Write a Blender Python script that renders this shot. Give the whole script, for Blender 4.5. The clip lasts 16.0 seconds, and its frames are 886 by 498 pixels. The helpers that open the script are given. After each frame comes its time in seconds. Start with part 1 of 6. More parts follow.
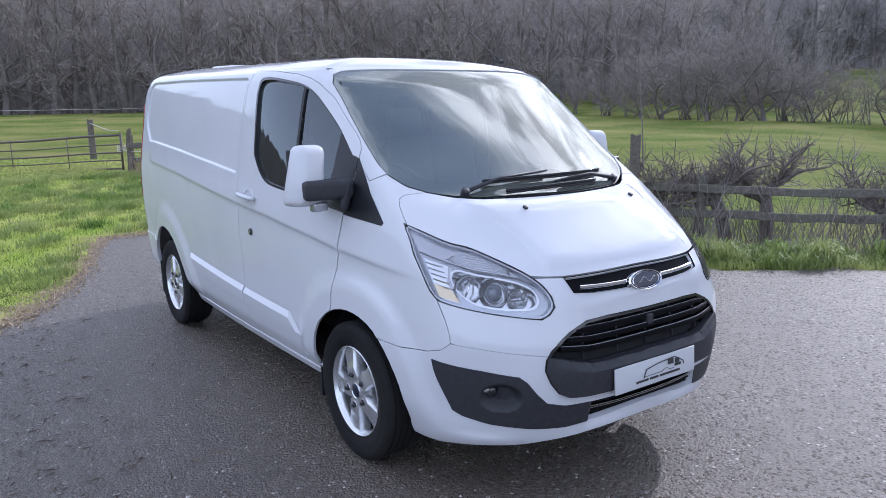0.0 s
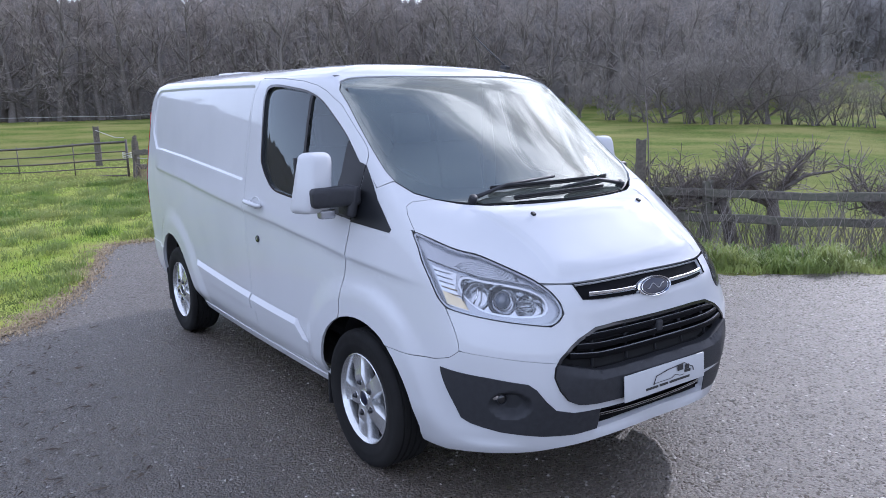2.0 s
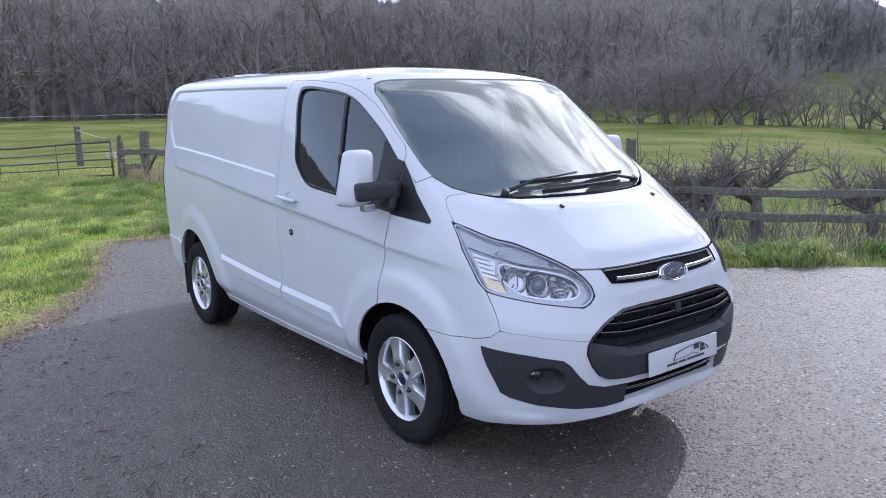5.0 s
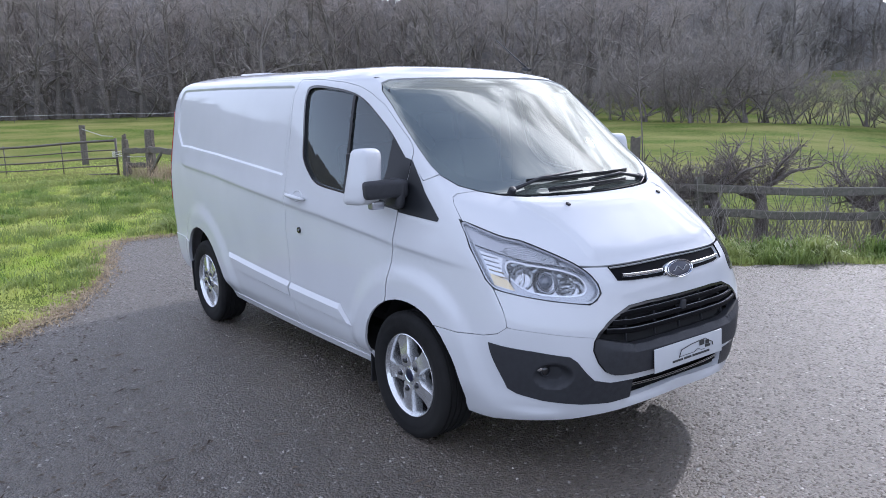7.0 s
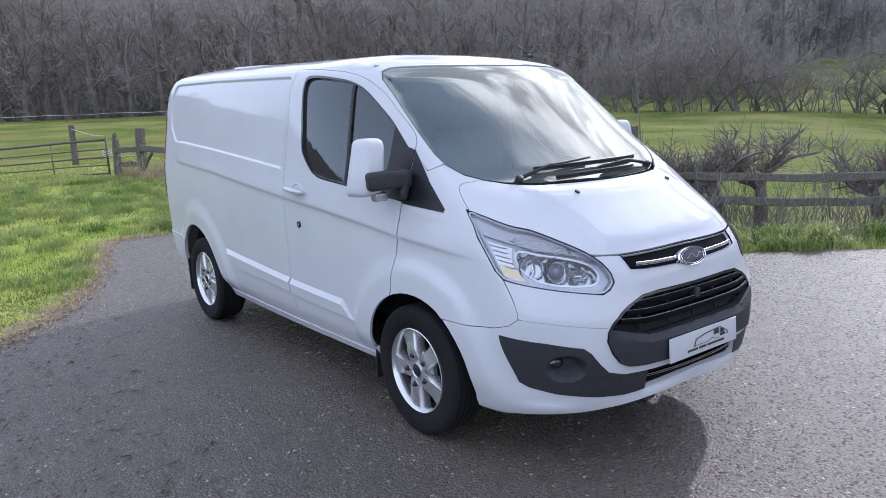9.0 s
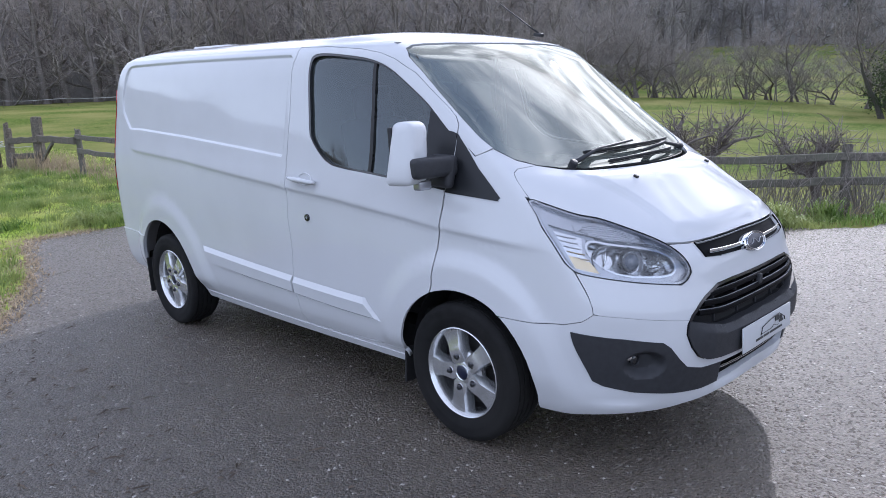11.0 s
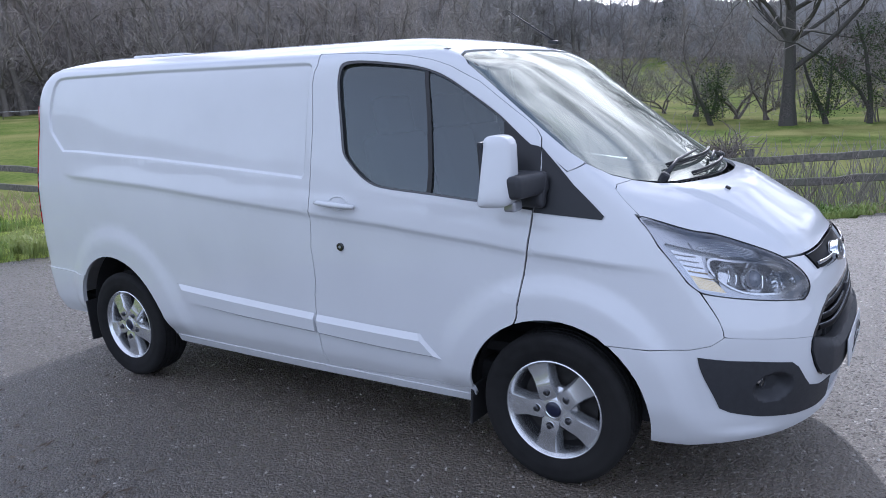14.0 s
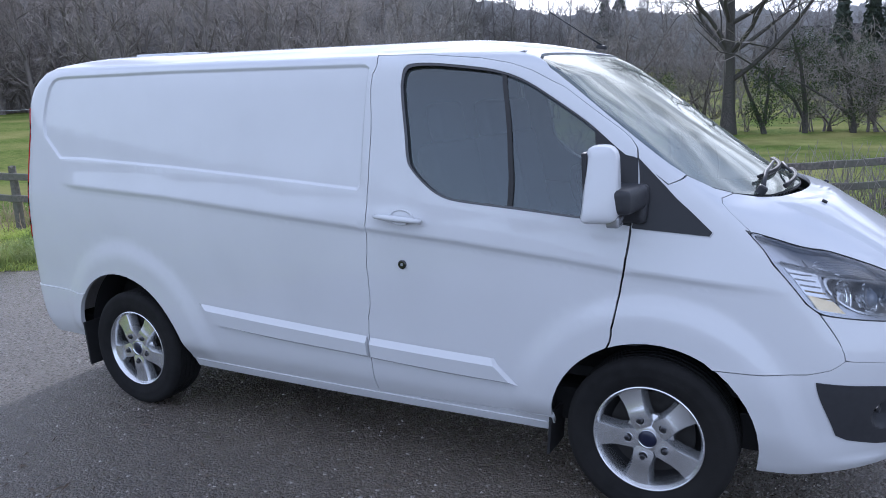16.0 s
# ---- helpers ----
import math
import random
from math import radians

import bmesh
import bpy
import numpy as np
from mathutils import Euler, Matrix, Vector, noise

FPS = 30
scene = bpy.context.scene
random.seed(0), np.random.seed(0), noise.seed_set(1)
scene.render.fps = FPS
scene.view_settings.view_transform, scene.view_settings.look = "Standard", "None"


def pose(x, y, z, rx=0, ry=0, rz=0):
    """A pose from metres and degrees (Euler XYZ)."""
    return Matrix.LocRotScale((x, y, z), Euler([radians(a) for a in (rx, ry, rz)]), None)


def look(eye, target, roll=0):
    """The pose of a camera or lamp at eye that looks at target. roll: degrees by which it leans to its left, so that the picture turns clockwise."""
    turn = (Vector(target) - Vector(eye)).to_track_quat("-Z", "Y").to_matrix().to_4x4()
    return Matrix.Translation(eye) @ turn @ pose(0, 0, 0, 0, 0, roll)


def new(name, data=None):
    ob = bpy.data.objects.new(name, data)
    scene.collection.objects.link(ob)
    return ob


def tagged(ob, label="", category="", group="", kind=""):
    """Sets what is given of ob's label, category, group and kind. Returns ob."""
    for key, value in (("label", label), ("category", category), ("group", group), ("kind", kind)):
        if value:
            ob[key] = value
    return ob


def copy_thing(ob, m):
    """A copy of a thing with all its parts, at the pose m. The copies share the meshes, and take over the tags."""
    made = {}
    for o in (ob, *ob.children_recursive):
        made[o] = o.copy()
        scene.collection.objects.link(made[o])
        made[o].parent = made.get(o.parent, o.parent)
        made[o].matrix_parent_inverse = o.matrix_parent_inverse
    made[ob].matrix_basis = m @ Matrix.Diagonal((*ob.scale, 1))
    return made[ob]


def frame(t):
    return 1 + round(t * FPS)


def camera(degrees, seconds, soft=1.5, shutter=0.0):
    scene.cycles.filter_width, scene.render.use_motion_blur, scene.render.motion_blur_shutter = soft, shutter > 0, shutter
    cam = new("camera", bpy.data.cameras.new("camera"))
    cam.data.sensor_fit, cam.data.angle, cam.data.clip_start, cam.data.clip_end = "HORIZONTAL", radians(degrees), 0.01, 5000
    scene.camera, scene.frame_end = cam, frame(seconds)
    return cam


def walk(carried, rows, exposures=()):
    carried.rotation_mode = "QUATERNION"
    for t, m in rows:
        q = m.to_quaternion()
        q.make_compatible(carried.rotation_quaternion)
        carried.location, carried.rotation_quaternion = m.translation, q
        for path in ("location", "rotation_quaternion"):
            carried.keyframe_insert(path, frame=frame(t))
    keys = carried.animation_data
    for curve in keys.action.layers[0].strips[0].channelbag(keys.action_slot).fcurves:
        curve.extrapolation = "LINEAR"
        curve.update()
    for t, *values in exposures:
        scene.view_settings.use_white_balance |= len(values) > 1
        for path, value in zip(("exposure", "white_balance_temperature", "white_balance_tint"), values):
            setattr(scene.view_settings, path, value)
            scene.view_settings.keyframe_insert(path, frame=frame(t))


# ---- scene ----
cam = camera(60.9, 16.0, soft=0.9)
PATH = [
    (0, (4.507, -2.544, 1.672), (2.906, -1.405, 1.298), -1.0),
    (0.5, (4.494, -2.54, 1.678), (2.891, -1.404, 1.304), -1.0),
    (1, (4.494, -2.541, 1.674), (2.887, -1.409, 1.307), -1.2),
    (1.5, (4.496, -2.541, 1.674), (2.886, -1.41, 1.312), -1.3),
    (2, (4.49, -2.55, 1.679), (2.88, -1.419, 1.318), -1.3),
    (2.5, (4.483, -2.55, 1.676), (2.868, -1.425, 1.316), -1.4),
    (3, (4.482, -2.548, 1.673), (2.866, -1.426, 1.312), -1.5),
    (3.5, (4.494, -2.557, 1.676), (2.89, -1.419, 1.311), -1.3),
    (4, (4.52, -2.727, 1.684), (2.936, -1.56, 1.32), -1.0),
    (4.5, (4.537, -2.914, 1.686), (2.966, -1.73, 1.325), -1.2),
    (7, (4.566, -2.986, 1.69), (2.99, -1.81, 1.324), -1.3),
    (7.5, (4.566, -2.99, 1.685), (2.985, -1.82, 1.323), -1.3),
    (8, (4.564, -2.997, 1.679), (2.98, -1.831, 1.318), -1.3),
    (8.5, (4.557, -3.0, 1.677), (2.979, -1.828, 1.308), -1.6),
    (9, (4.451, -2.98, 1.66), (2.888, -1.792, 1.279), -2.3),
    (9.2, (4.355, -2.962, 1.657), (2.804, -1.761, 1.267), -2.7),
    (11.5, (3.591, -3.348, 1.649), (2.26, -1.915, 1.231), -2.4),
    (12, (3.362, -3.343, 1.66), (2.092, -1.854, 1.249), -2.9),
    (12.5, (3.197, -3.42, 1.657), (2.007, -1.866, 1.245), -2.9),
    (13, (3.034, -3.582, 1.68), (1.915, -1.978, 1.263), -2.4),
    (13.5, (2.902, -3.681, 1.697), (1.818, -2.051, 1.282), -2.5),
    (14, (2.745, -3.651, 1.679), (1.671, -2.013, 1.272), -2.9),
    (14.5, (2.553, -3.581, 1.683), (1.484, -1.939, 1.281), -3.1),
    (15, (2.422, -3.568, 1.677), (1.378, -1.91, 1.276), -2.7),
    (15.5, (2.27, -3.631, 1.678), (1.284, -1.938, 1.276), -2.3),
    (16, (2.099, -3.723, 1.7), (1.166, -1.999, 1.302), -2.2),
]
walk(cam, [(t, look(eye, target, roll)) for t, eye, target, roll in PATH], [(0, 0.70, 5550, 19), (4.7, 0.70, 5550, 19), (7, 0.72, 5700, 17), (9.2, 0.72, 5700, 17), (11.5, 0.70, 5700, 17), (16, 0.60, 5450, 17)])

# ---- world, sun, exposure ----
SUN_AZ, SUN_EL = radians(107.5), radians(29.5)          # towards the sun, from +x
to_sun = Vector((math.cos(SUN_AZ) * math.cos(SUN_EL), math.sin(SUN_AZ) * math.cos(SUN_EL), math.sin(SUN_EL)))
world = bpy.data.worlds.new("world")
scene.world = world
world.use_nodes = True
wn, wl = world.node_tree.nodes, world.node_tree.links
sky = wn.new("ShaderNodeTexSky")
sky.sky_type, sky.sun_disc, sky.sun_elevation, sky.sun_rotation = "NISHITA", False, SUN_EL, math.pi / 2 - SUN_AZ
sky.air_density, sky.dust_density = 1.0, 1.0
coords, cloud, cover, blend = wn.new("ShaderNodeTexCoord"), wn.new("ShaderNodeTexNoise"), wn.new("ShaderNodeValToRGB"), wn.new("ShaderNodeMixRGB")
squash = wn.new("ShaderNodeMapping")
squash.inputs["Scale"].default_value = (1.0, 1.0, 1.3)
squash.inputs["Location"].default_value = (0.7, 2.3, 1.9)
cloud.inputs["Scale"].default_value, cloud.inputs["Detail"].default_value, cloud.inputs["Roughness"].default_value = 2.3, 7.0, 0.58
cover.color_ramp.elements[0].position, cover.color_ramp.elements[1].position = 0.36, 0.60
glow, near_sun, power, gain = wn.new("ShaderNodeVectorMath"), wn.new("ShaderNodeMapRange"), wn.new("ShaderNodeMath"), wn.new("ShaderNodeMixRGB")
glow.operation, power.operation = "DOT_PRODUCT", "POWER"
glow.inputs[1].default_value = to_sun
near_sun.inputs[1].default_value, near_sun.inputs[2].default_value = -0.1, 1.0
power.inputs[1].default_value = 12.0
gain.inputs["Color1"].default_value, gain.inputs["Color2"].default_value = (7.6, 7.75, 8.1, 1), (17.0, 16.7, 16.3, 1)
wl.new(coords.outputs["Generated"], glow.inputs[0])
wl.new(glow.outputs["Value"], near_sun.inputs[0])
wl.new(near_sun.outputs[0], power.inputs[0])
wl.new(power.outputs[0], gain.inputs["Fac"])
# streaks of thicker and thinner cloud
streak, tone, shade_mix = wn.new("ShaderNodeTexNoise"), wn.new("ShaderNodeMapRange"), wn.new("ShaderNodeVectorMath")
streak.inputs["Scale"].default_value, streak.inputs["Detail"].default_value, streak.inputs["Distortion"].default_value = 4.6, 7.0, 1.1
tone.inputs[1].default_value, tone.inputs[2].default_value, tone.inputs[3].default_value, tone.inputs[4].default_value = 0.40, 0.60, 0.40, 1.40
shade_mix.operation = "SCALE"
# broken cloud on the sun's half of the sky, an even thin haze on the other
high, sunward, even, even_cover = wn.new("ShaderNodeSeparateXYZ"), wn.new("ShaderNodeMapRange"), wn.new("ShaderNodeMix"), wn.new("ShaderNodeMix")
wl.new(coords.outputs["Generated"], high.inputs[0])
sunward.interpolation_type = "SMOOTHSTEP"
sunward.inputs[1].default_value, sunward.inputs[2].default_value = -.15, .30
wl.new(high.outputs[1], sunward.inputs[0])
wl.new(sunward.outputs[0], even.inputs[0])
wl.new(sunward.outputs[0], even_cover.inputs[0])
even.inputs[2].default_value, even_cover.inputs[2].default_value = 2.45, .34
wl.new(squash.outputs["Vector"], streak.inputs["Vector"])
wl.new(streak.outputs["Fac"], tone.inputs[0])
wl.new(gain.outputs["Color"], shade_mix.inputs[0])
wl.new(tone.outputs[0], even.inputs[3])
wl.new(even.outputs[0], shade_mix.inputs["Scale"])
wl.new(shade_mix.outputs[0], blend.inputs["Color2"])
wl.new(coords.outputs["Generated"], squash.inputs["Vector"])
wl.new(squash.outputs["Vector"], cloud.inputs["Vector"])
# cloud is thick towards the horizon and thin overhead
thin, amount = wn.new("ShaderNodeMapRange"), wn.new("ShaderNodeMath")
thin.inputs[1].default_value, thin.inputs[2].default_value, thin.inputs[3].default_value, thin.inputs[4].default_value = 0.20, 0.80, 0.075, -0.105
amount.operation = "ADD"
wl.new(high.outputs[2], thin.inputs[0])
wl.new(cloud.outputs["Fac"], amount.inputs[0])
wl.new(thin.outputs[0], amount.inputs[1])
haze = wn.new("ShaderNodeMath")
haze.operation, haze.inputs[1].default_value = "MULTIPLY_ADD", 0.10
wl.new(power.outputs[0], haze.inputs[0])
wl.new(amount.outputs[0], haze.inputs[2])
wl.new(haze.outputs[0], cover.inputs["Fac"])
wl.new(cover.outputs["Color"], even_cover.inputs[3])
wl.new(even_cover.outputs[0], blend.inputs["Fac"])
wl.new(sky.outputs["Color"], blend.inputs["Color1"])
wl.new(blend.outputs["Color"], wn["Background"].inputs["Color"])
wn["Background"].inputs["Strength"].default_value = 0.11
sun = new("sun", bpy.data.lights.new("sun", "SUN"))
sun.data.energy, sun.data.angle, sun.data.color = 1.75, radians(0.8), (1.0, 0.95, 0.88)
sun.matrix_world = look(to_sun * 60, (0, 0, 0))

# ---- materials ----
def material(name, colour, rough=0.5, metal=0.0, coat=0.0, vary=0.0, scale=8.0, bump_scale=0.0, bump_size=60.0, second=None, second_scale=1.5, spec=None):
    """A procedural surface: a colour that varies at two scales, roughness, gloss coat and fine relief."""
    m = bpy.data.materials.new(name)
    m.use_nodes = True
    n, l = m.node_tree.nodes, m.node_tree.links
    b = n["Principled BSDF"]
    b.inputs["Base Color"].default_value = (*colour, 1)
    b.inputs["Roughness"].default_value, b.inputs["Metallic"].default_value, b.inputs["Coat Weight"].default_value = rough, metal, coat
    b.inputs["Coat Roughness"].default_value = 0.05
    if spec is not None:
        b.inputs["Specular IOR Level"].default_value = spec
    where = n.new("ShaderNodeTexCoord")
    if vary:
        grain, patch, ramp, mix = n.new("ShaderNodeTexNoise"), n.new("ShaderNodeTexNoise"), n.new("ShaderNodeMix"), n.new("ShaderNodeMix")
        grain.inputs["Scale"].default_value, grain.inputs["Detail"].default_value = scale, 8
        patch.inputs["Scale"].default_value, patch.inputs["Detail"].default_value = second_scale, 4
        ramp.data_type = mix.data_type = "RGBA"
        dark, light = [max(0, c * (1 - vary)) for c in colour], [min(1, c * (1 + vary)) for c in colour]
        ramp.inputs[6].default_value, ramp.inputs[7].default_value = (*dark, 1), (*light, 1)
        sharp = n.new("ShaderNodeMapRange")
        sharp.inputs[1].default_value, sharp.inputs[2].default_value = 0.32, 0.68
        l.new(where.outputs["Object"], grain.inputs["Vector"])
        l.new(where.outputs["Object"], patch.inputs["Vector"])
        l.new(grain.outputs["Fac"], sharp.inputs[0])
        l.new(sharp.outputs[0], ramp.inputs[0])
        mix.inputs[7].default_value = (*(second or light), 1)
        soft = n.new("ShaderNodeMapRange")
        soft.inputs[1].default_value, soft.inputs[2].default_value = 0.45, 0.7
        l.new(patch.outputs["Fac"], soft.inputs[0])
        l.new(soft.outputs[0], mix.inputs[0])
        l.new(ramp.outputs[2], mix.inputs[6])
        l.new(mix.outputs[2], b.inputs["Base Color"])
    if bump_scale:
        relief, fine = n.new("ShaderNodeBump"), n.new("ShaderNodeTexNoise")
        fine.inputs["Scale"].default_value, fine.inputs["Detail"].default_value = bump_size, 6
        relief.inputs["Strength"].default_value, relief.inputs["Distance"].default_value = 1.0, bump_scale
        l.new(where.outputs["Object"], fine.inputs["Vector"])
        l.new(fine.outputs["Fac"], relief.inputs["Height"])
        l.new(relief.outputs["Normal"], b.inputs["Normal"])
    return m


def glass(name, tint, gloss=1.0, rough=0.015, film=0.0, sheen=(1, 1, 1)):
    """A thin pane: it lets light through with a tint and mirrors the sky by its angle."""
    m = bpy.data.materials.new(name)
    m.use_nodes = True
    n, l = m.node_tree.nodes, m.node_tree.links
    n.remove(n["Principled BSDF"])
    clear, shine, mix, rim = n.new("ShaderNodeBsdfTransparent"), n.new("ShaderNodeBsdfGlossy"), n.new("ShaderNodeMixShader"), n.new("ShaderNodeFresnel")
    clear.inputs["Color"].default_value = (*tint, 1)
    shine.inputs["Roughness"].default_value, shine.inputs["Color"].default_value = rough, (*sheen, 1)
    rim.inputs["IOR"].default_value = 1.45 + gloss * 0.25
    l.new(rim.outputs[0], mix.inputs[0])
    l.new(clear.outputs[0], mix.inputs[1])
    l.new(shine.outputs[0], mix.inputs[2])
    last = mix
    if film:
        # pale diffuse layer standing in for sky brightness on the glass
        dust_glow, veil, spots, amount = n.new("ShaderNodeBsdfDiffuse"), n.new("ShaderNodeMixShader"), n.new("ShaderNodeTexNoise"), n.new("ShaderNodeMapRange")
        dust_glow.inputs["Color"].default_value = (.50, .56, .50, 1)
        spots.inputs["Scale"].default_value, spots.inputs["Detail"].default_value = 3.0, 8.0
        amount.inputs[1].default_value, amount.inputs[2].default_value, amount.inputs[3].default_value, amount.inputs[4].default_value = .3, .7, film * .7, film * 1.3
        l.new(spots.outputs["Fac"], amount.inputs[0])
        l.new(amount.outputs[0], veil.inputs[0])
        l.new(mix.outputs[0], veil.inputs[1])
        l.new(dust_glow.outputs[0], veil.inputs[2])
        last = veil
    l.new(last.outputs[0], n["Material Output"].inputs["Surface"])
    return m


PAINT = material("white_paint", (.565, .575, .59), .5, coat=.82, vary=.025, scale=3, second_scale=.8, second=(.58, .59, .61), spec=0)
PLASTIC = material("black_plastic", (.032, .033, .037), .5, vary=.15, scale=40, bump_scale=.0006, bump_size=350, spec=.28)
GLOSSBLACK = material("gloss_black", (.010, .010, .012), .16, coat=.5, vary=.1, scale=20)
SEAL = material("rubber_seal", (.012, .012, .013), .6, vary=.15, scale=30)
TYRE = material("tyre_rubber", (.010, .010, .0105), .85, vary=.25, scale=18, bump_scale=.001, bump_size=120, second=(.016, .0155, .015), spec=.22)
ALLOY = material("silver_alloy", (.60, .61, .62), .27, metal=.84, coat=.4, vary=.05, scale=14)
CHROME = material("chrome", (.86, .87, .88), .09, metal=1.0)
STEEL = material("brake_steel", (.03, .029, .028), .6, metal=.6, vary=.25, scale=25)
NUT = material("wheel_nut_steel", (.06, .06, .065), .3, metal=.9, vary=.1, scale=40)
LINER = material("dark_liner", (.010, .010, .011), .85, vary=.2, scale=12)
DASH = material("dashboard_vinyl", (.085, .088, .092), .55, vary=.12, scale=30, bump_scale=.0005, bump_size=220)
CLOTH = material("seat_cloth", (.060, .063, .070), .9, vary=.25, scale=60, bump_scale=.001, bump_size=260)
TRIM = material("grey_trim", (.22, .22, .23), .6, vary=.08, scale=20)
GREYLINE = material("satin_grey", (.34, .35, .37), .35, metal=.4, vary=.05, scale=20)
REFLECT = material("lamp_reflector", (.60, .61, .63), .12, metal=.75, vary=.06, scale=22)
LAMPGREY = material("lamp_bezel", (.42, .43, .46), .2, metal=.6, vary=.05, scale=20)
AMBER = material("amber_reflector", (.56, .46, .30), .2, metal=.8, vary=.1, scale=30)
BLUE = material("badge_blue", (.006, .009, .028), .3, coat=.25, vary=.1, scale=30)
SAILBLACK = material("satin_black", (.008, .009, .011), .34, vary=.1, scale=20, spec=.35)
SLATBLACK = material("slat_black", (.006, .006, .007), .5, vary=.15, scale=30, spec=.05)
PLATE = material("plate_white", (.52, .53, .54), .35, vary=.03, scale=10)
INK = material("plate_ink", (.03, .03, .03), .5, vary=.1, scale=30)
RED = material("red_lens", (.35, .012, .012), .12, coat=1.0, vary=.1, scale=20)
GLASSBALL = material("projector_glass", (.17, .19, .23), .06, coat=1.0, vary=.2, scale=30)
CLEARLENS = glass("clear_lens", (.93, .94, .95), .4)
SCREEN = glass("windscreen_glass", (.50, .55, .52), 5.6, .012, film=.15, sheen=(.98, 1.0, .92))
WINDOW = glass("window_glass", (.40, .44, .45), 1.35, film=.02, sheen=(.86, .95, 1.0))
# ---- the van's skin: plan outlines stacked by height, x forward, y to its left ----
def spline(knots, v):
    """A smooth curve through (v, value) knots."""
    k = np.array(knots, float)
    s = np.gradient(k[:, 1], k[:, 0])
    v = np.clip(v, k[0, 0], k[-1, 0])
    i = np.clip(np.searchsorted(k[:, 0], v, side="right") - 1, 0, len(k) - 2)
    h = k[i + 1, 0] - k[i, 0]
    t = (v - k[i, 0]) / h
    return ((2 * t**3 - 3 * t**2 + 1) * k[i, 1] + (t**3 - 2 * t**2 + t) * h * s[i]
            + (-2 * t**3 + 3 * t**2) * k[i + 1, 1] + (t**3 - t**2) * h * s[i + 1])


NOSE_X = [(.20, 2.34), (.26, 2.42), (.34, 2.45), (.45, 2.465), (.59, 2.475), (.70, 2.47), (.80, 2.45), (.92, 2.42), (.98, 2.37), (1.04, 2.30),
          (1.10, 2.215), (1.16, 2.13), (1.217, 2.05), (1.26, 1.96), (1.285, 1.885), (1.32, 1.825), (1.40, 1.72), (1.55, 1.525), (1.70, 1.32), (1.80, 1.175), (1.86, 1.08), (1.89, 1.02)]
CORNER_X = [(.20, 1.98), (.30, 2.03), (.45, 2.06), (.63, 2.09), (.72, 2.13), (.87, 2.065), (1.0, 1.965), (1.15, 1.82), (1.28, 1.68), (1.38, 1.555), (1.45, 1.465), (1.6, 1.285), (1.75, 1.105), (1.838, .995), (1.89, .87)]
CORNER_Y = [(.20, .80), (.30, .85), (.45, .86), (.63, .868), (.72, .855), (.87, .843), (1.0, .838), (1.15, .83), (1.28, .812), (1.38, .79), (1.45, .78), (1.6, .757), (1.75, .73), (1.838, .71), (1.89, .69)]
BOW = [(.20, 3.2), (.5, 4.2), (.8, 3.6), (1.0, 3.3), (1.2, 2.4), (1.3, 1.9), (1.5, 2.0), (1.89, 2.2)]
SOFT = [(.20, .11), (.6, .10), (.9, .08), (1.1, .05), (1.3, .032), (1.5, .022), (1.89, .03)]
SIDE_Y = [(.20, .80), (.27, .845), (.32, .87), (.40, .91), (.5, .932), (.73, .955), (.98, .972), (1.2, .970), (1.31, .955), (1.5, .925), (1.7, .888), (1.80, .863), (1.84, .847), (1.87, .825), (1.89, .793)]
REAR_X = [(.20, -2.34), (.3, -2.38), (.6, -2.395), (1.0, -2.37), (1.5, -2.32), (1.8, -2.265), (1.89, -2.17)]
V0, V1, VTOP, NU = .20, 1.89, 2.00, (70, 190, 40)


def plan_outline(v):
    """Half an outline at height v, from the middle of the nose round to the middle of the tail, evenly spaced in three stretches."""
    xf, xc, yc = spline(NOSE_X, v), spline(CORNER_X, v), spline(CORNER_Y, v)
    p, ys, xr, soft = spline(BOW, v), spline(SIDE_Y, v), spline(REAR_X, v), spline(SOFT, v)
    y = np.linspace(-.4, 1, 141) * yc
    front = np.stack([xf - (xf - xc) * np.abs(y / yc) ** p, y], 1)
    x = np.linspace(xc, xr, 400)[1:]
    a, b = np.clip((x - .3) / (xc - .3), 0, 1), np.clip((.3 - x) / 2.5, 0, 1)
    side = np.stack([x, (ys + (yc - ys) * a**2) * (1 - .092 * b**2)], 1)
    y = np.linspace(side[-1, 1], -.4, 140)[1:]
    tail = np.stack([xr - .05 * (1 - (y / side[-1, 1]) ** 2), y], 1)
    pts = np.concatenate([front, side, tail])
    run = np.concatenate([[0], np.cumsum(np.hypot(*np.diff(pts, axis=0).T))])
    even = np.arange(0, run[-1], .01)
    pts = np.stack([np.interp(even, run, pts[:, i]) for i in (0, 1)], 1)
    corner, end = run[len(front) - 1], run[len(front) + len(side) - 1]
    wide = np.where(even < (corner + end) / 2, soft, .06)
    w = np.exp(-.5 * ((even[:, None] - even[None, :]) / wide[:, None]) ** 2)
    pts = (w / w.sum(1, keepdims=True)) @ pts
    start = np.interp(0, pts[:, 1][:len(pts) // 3], even[:len(pts) // 3])
    last = even[-1] - .4
    at = np.concatenate([np.linspace(start, corner, NU[0], endpoint=False), np.linspace(corner, end, NU[1], endpoint=False), np.linspace(end, last, NU[2])])
    return np.stack([np.interp(at, even, pts[:, i]) for i in (0, 1)], 1)


ROWS_V = np.arange(V0, V1 + .0001, .01)
OUTLINES = np.stack([plan_outline(v) for v in ROWS_V])


def bump(t):
    t = np.clip(t, 0, 1)
    return t * t * (3 - 2 * t)


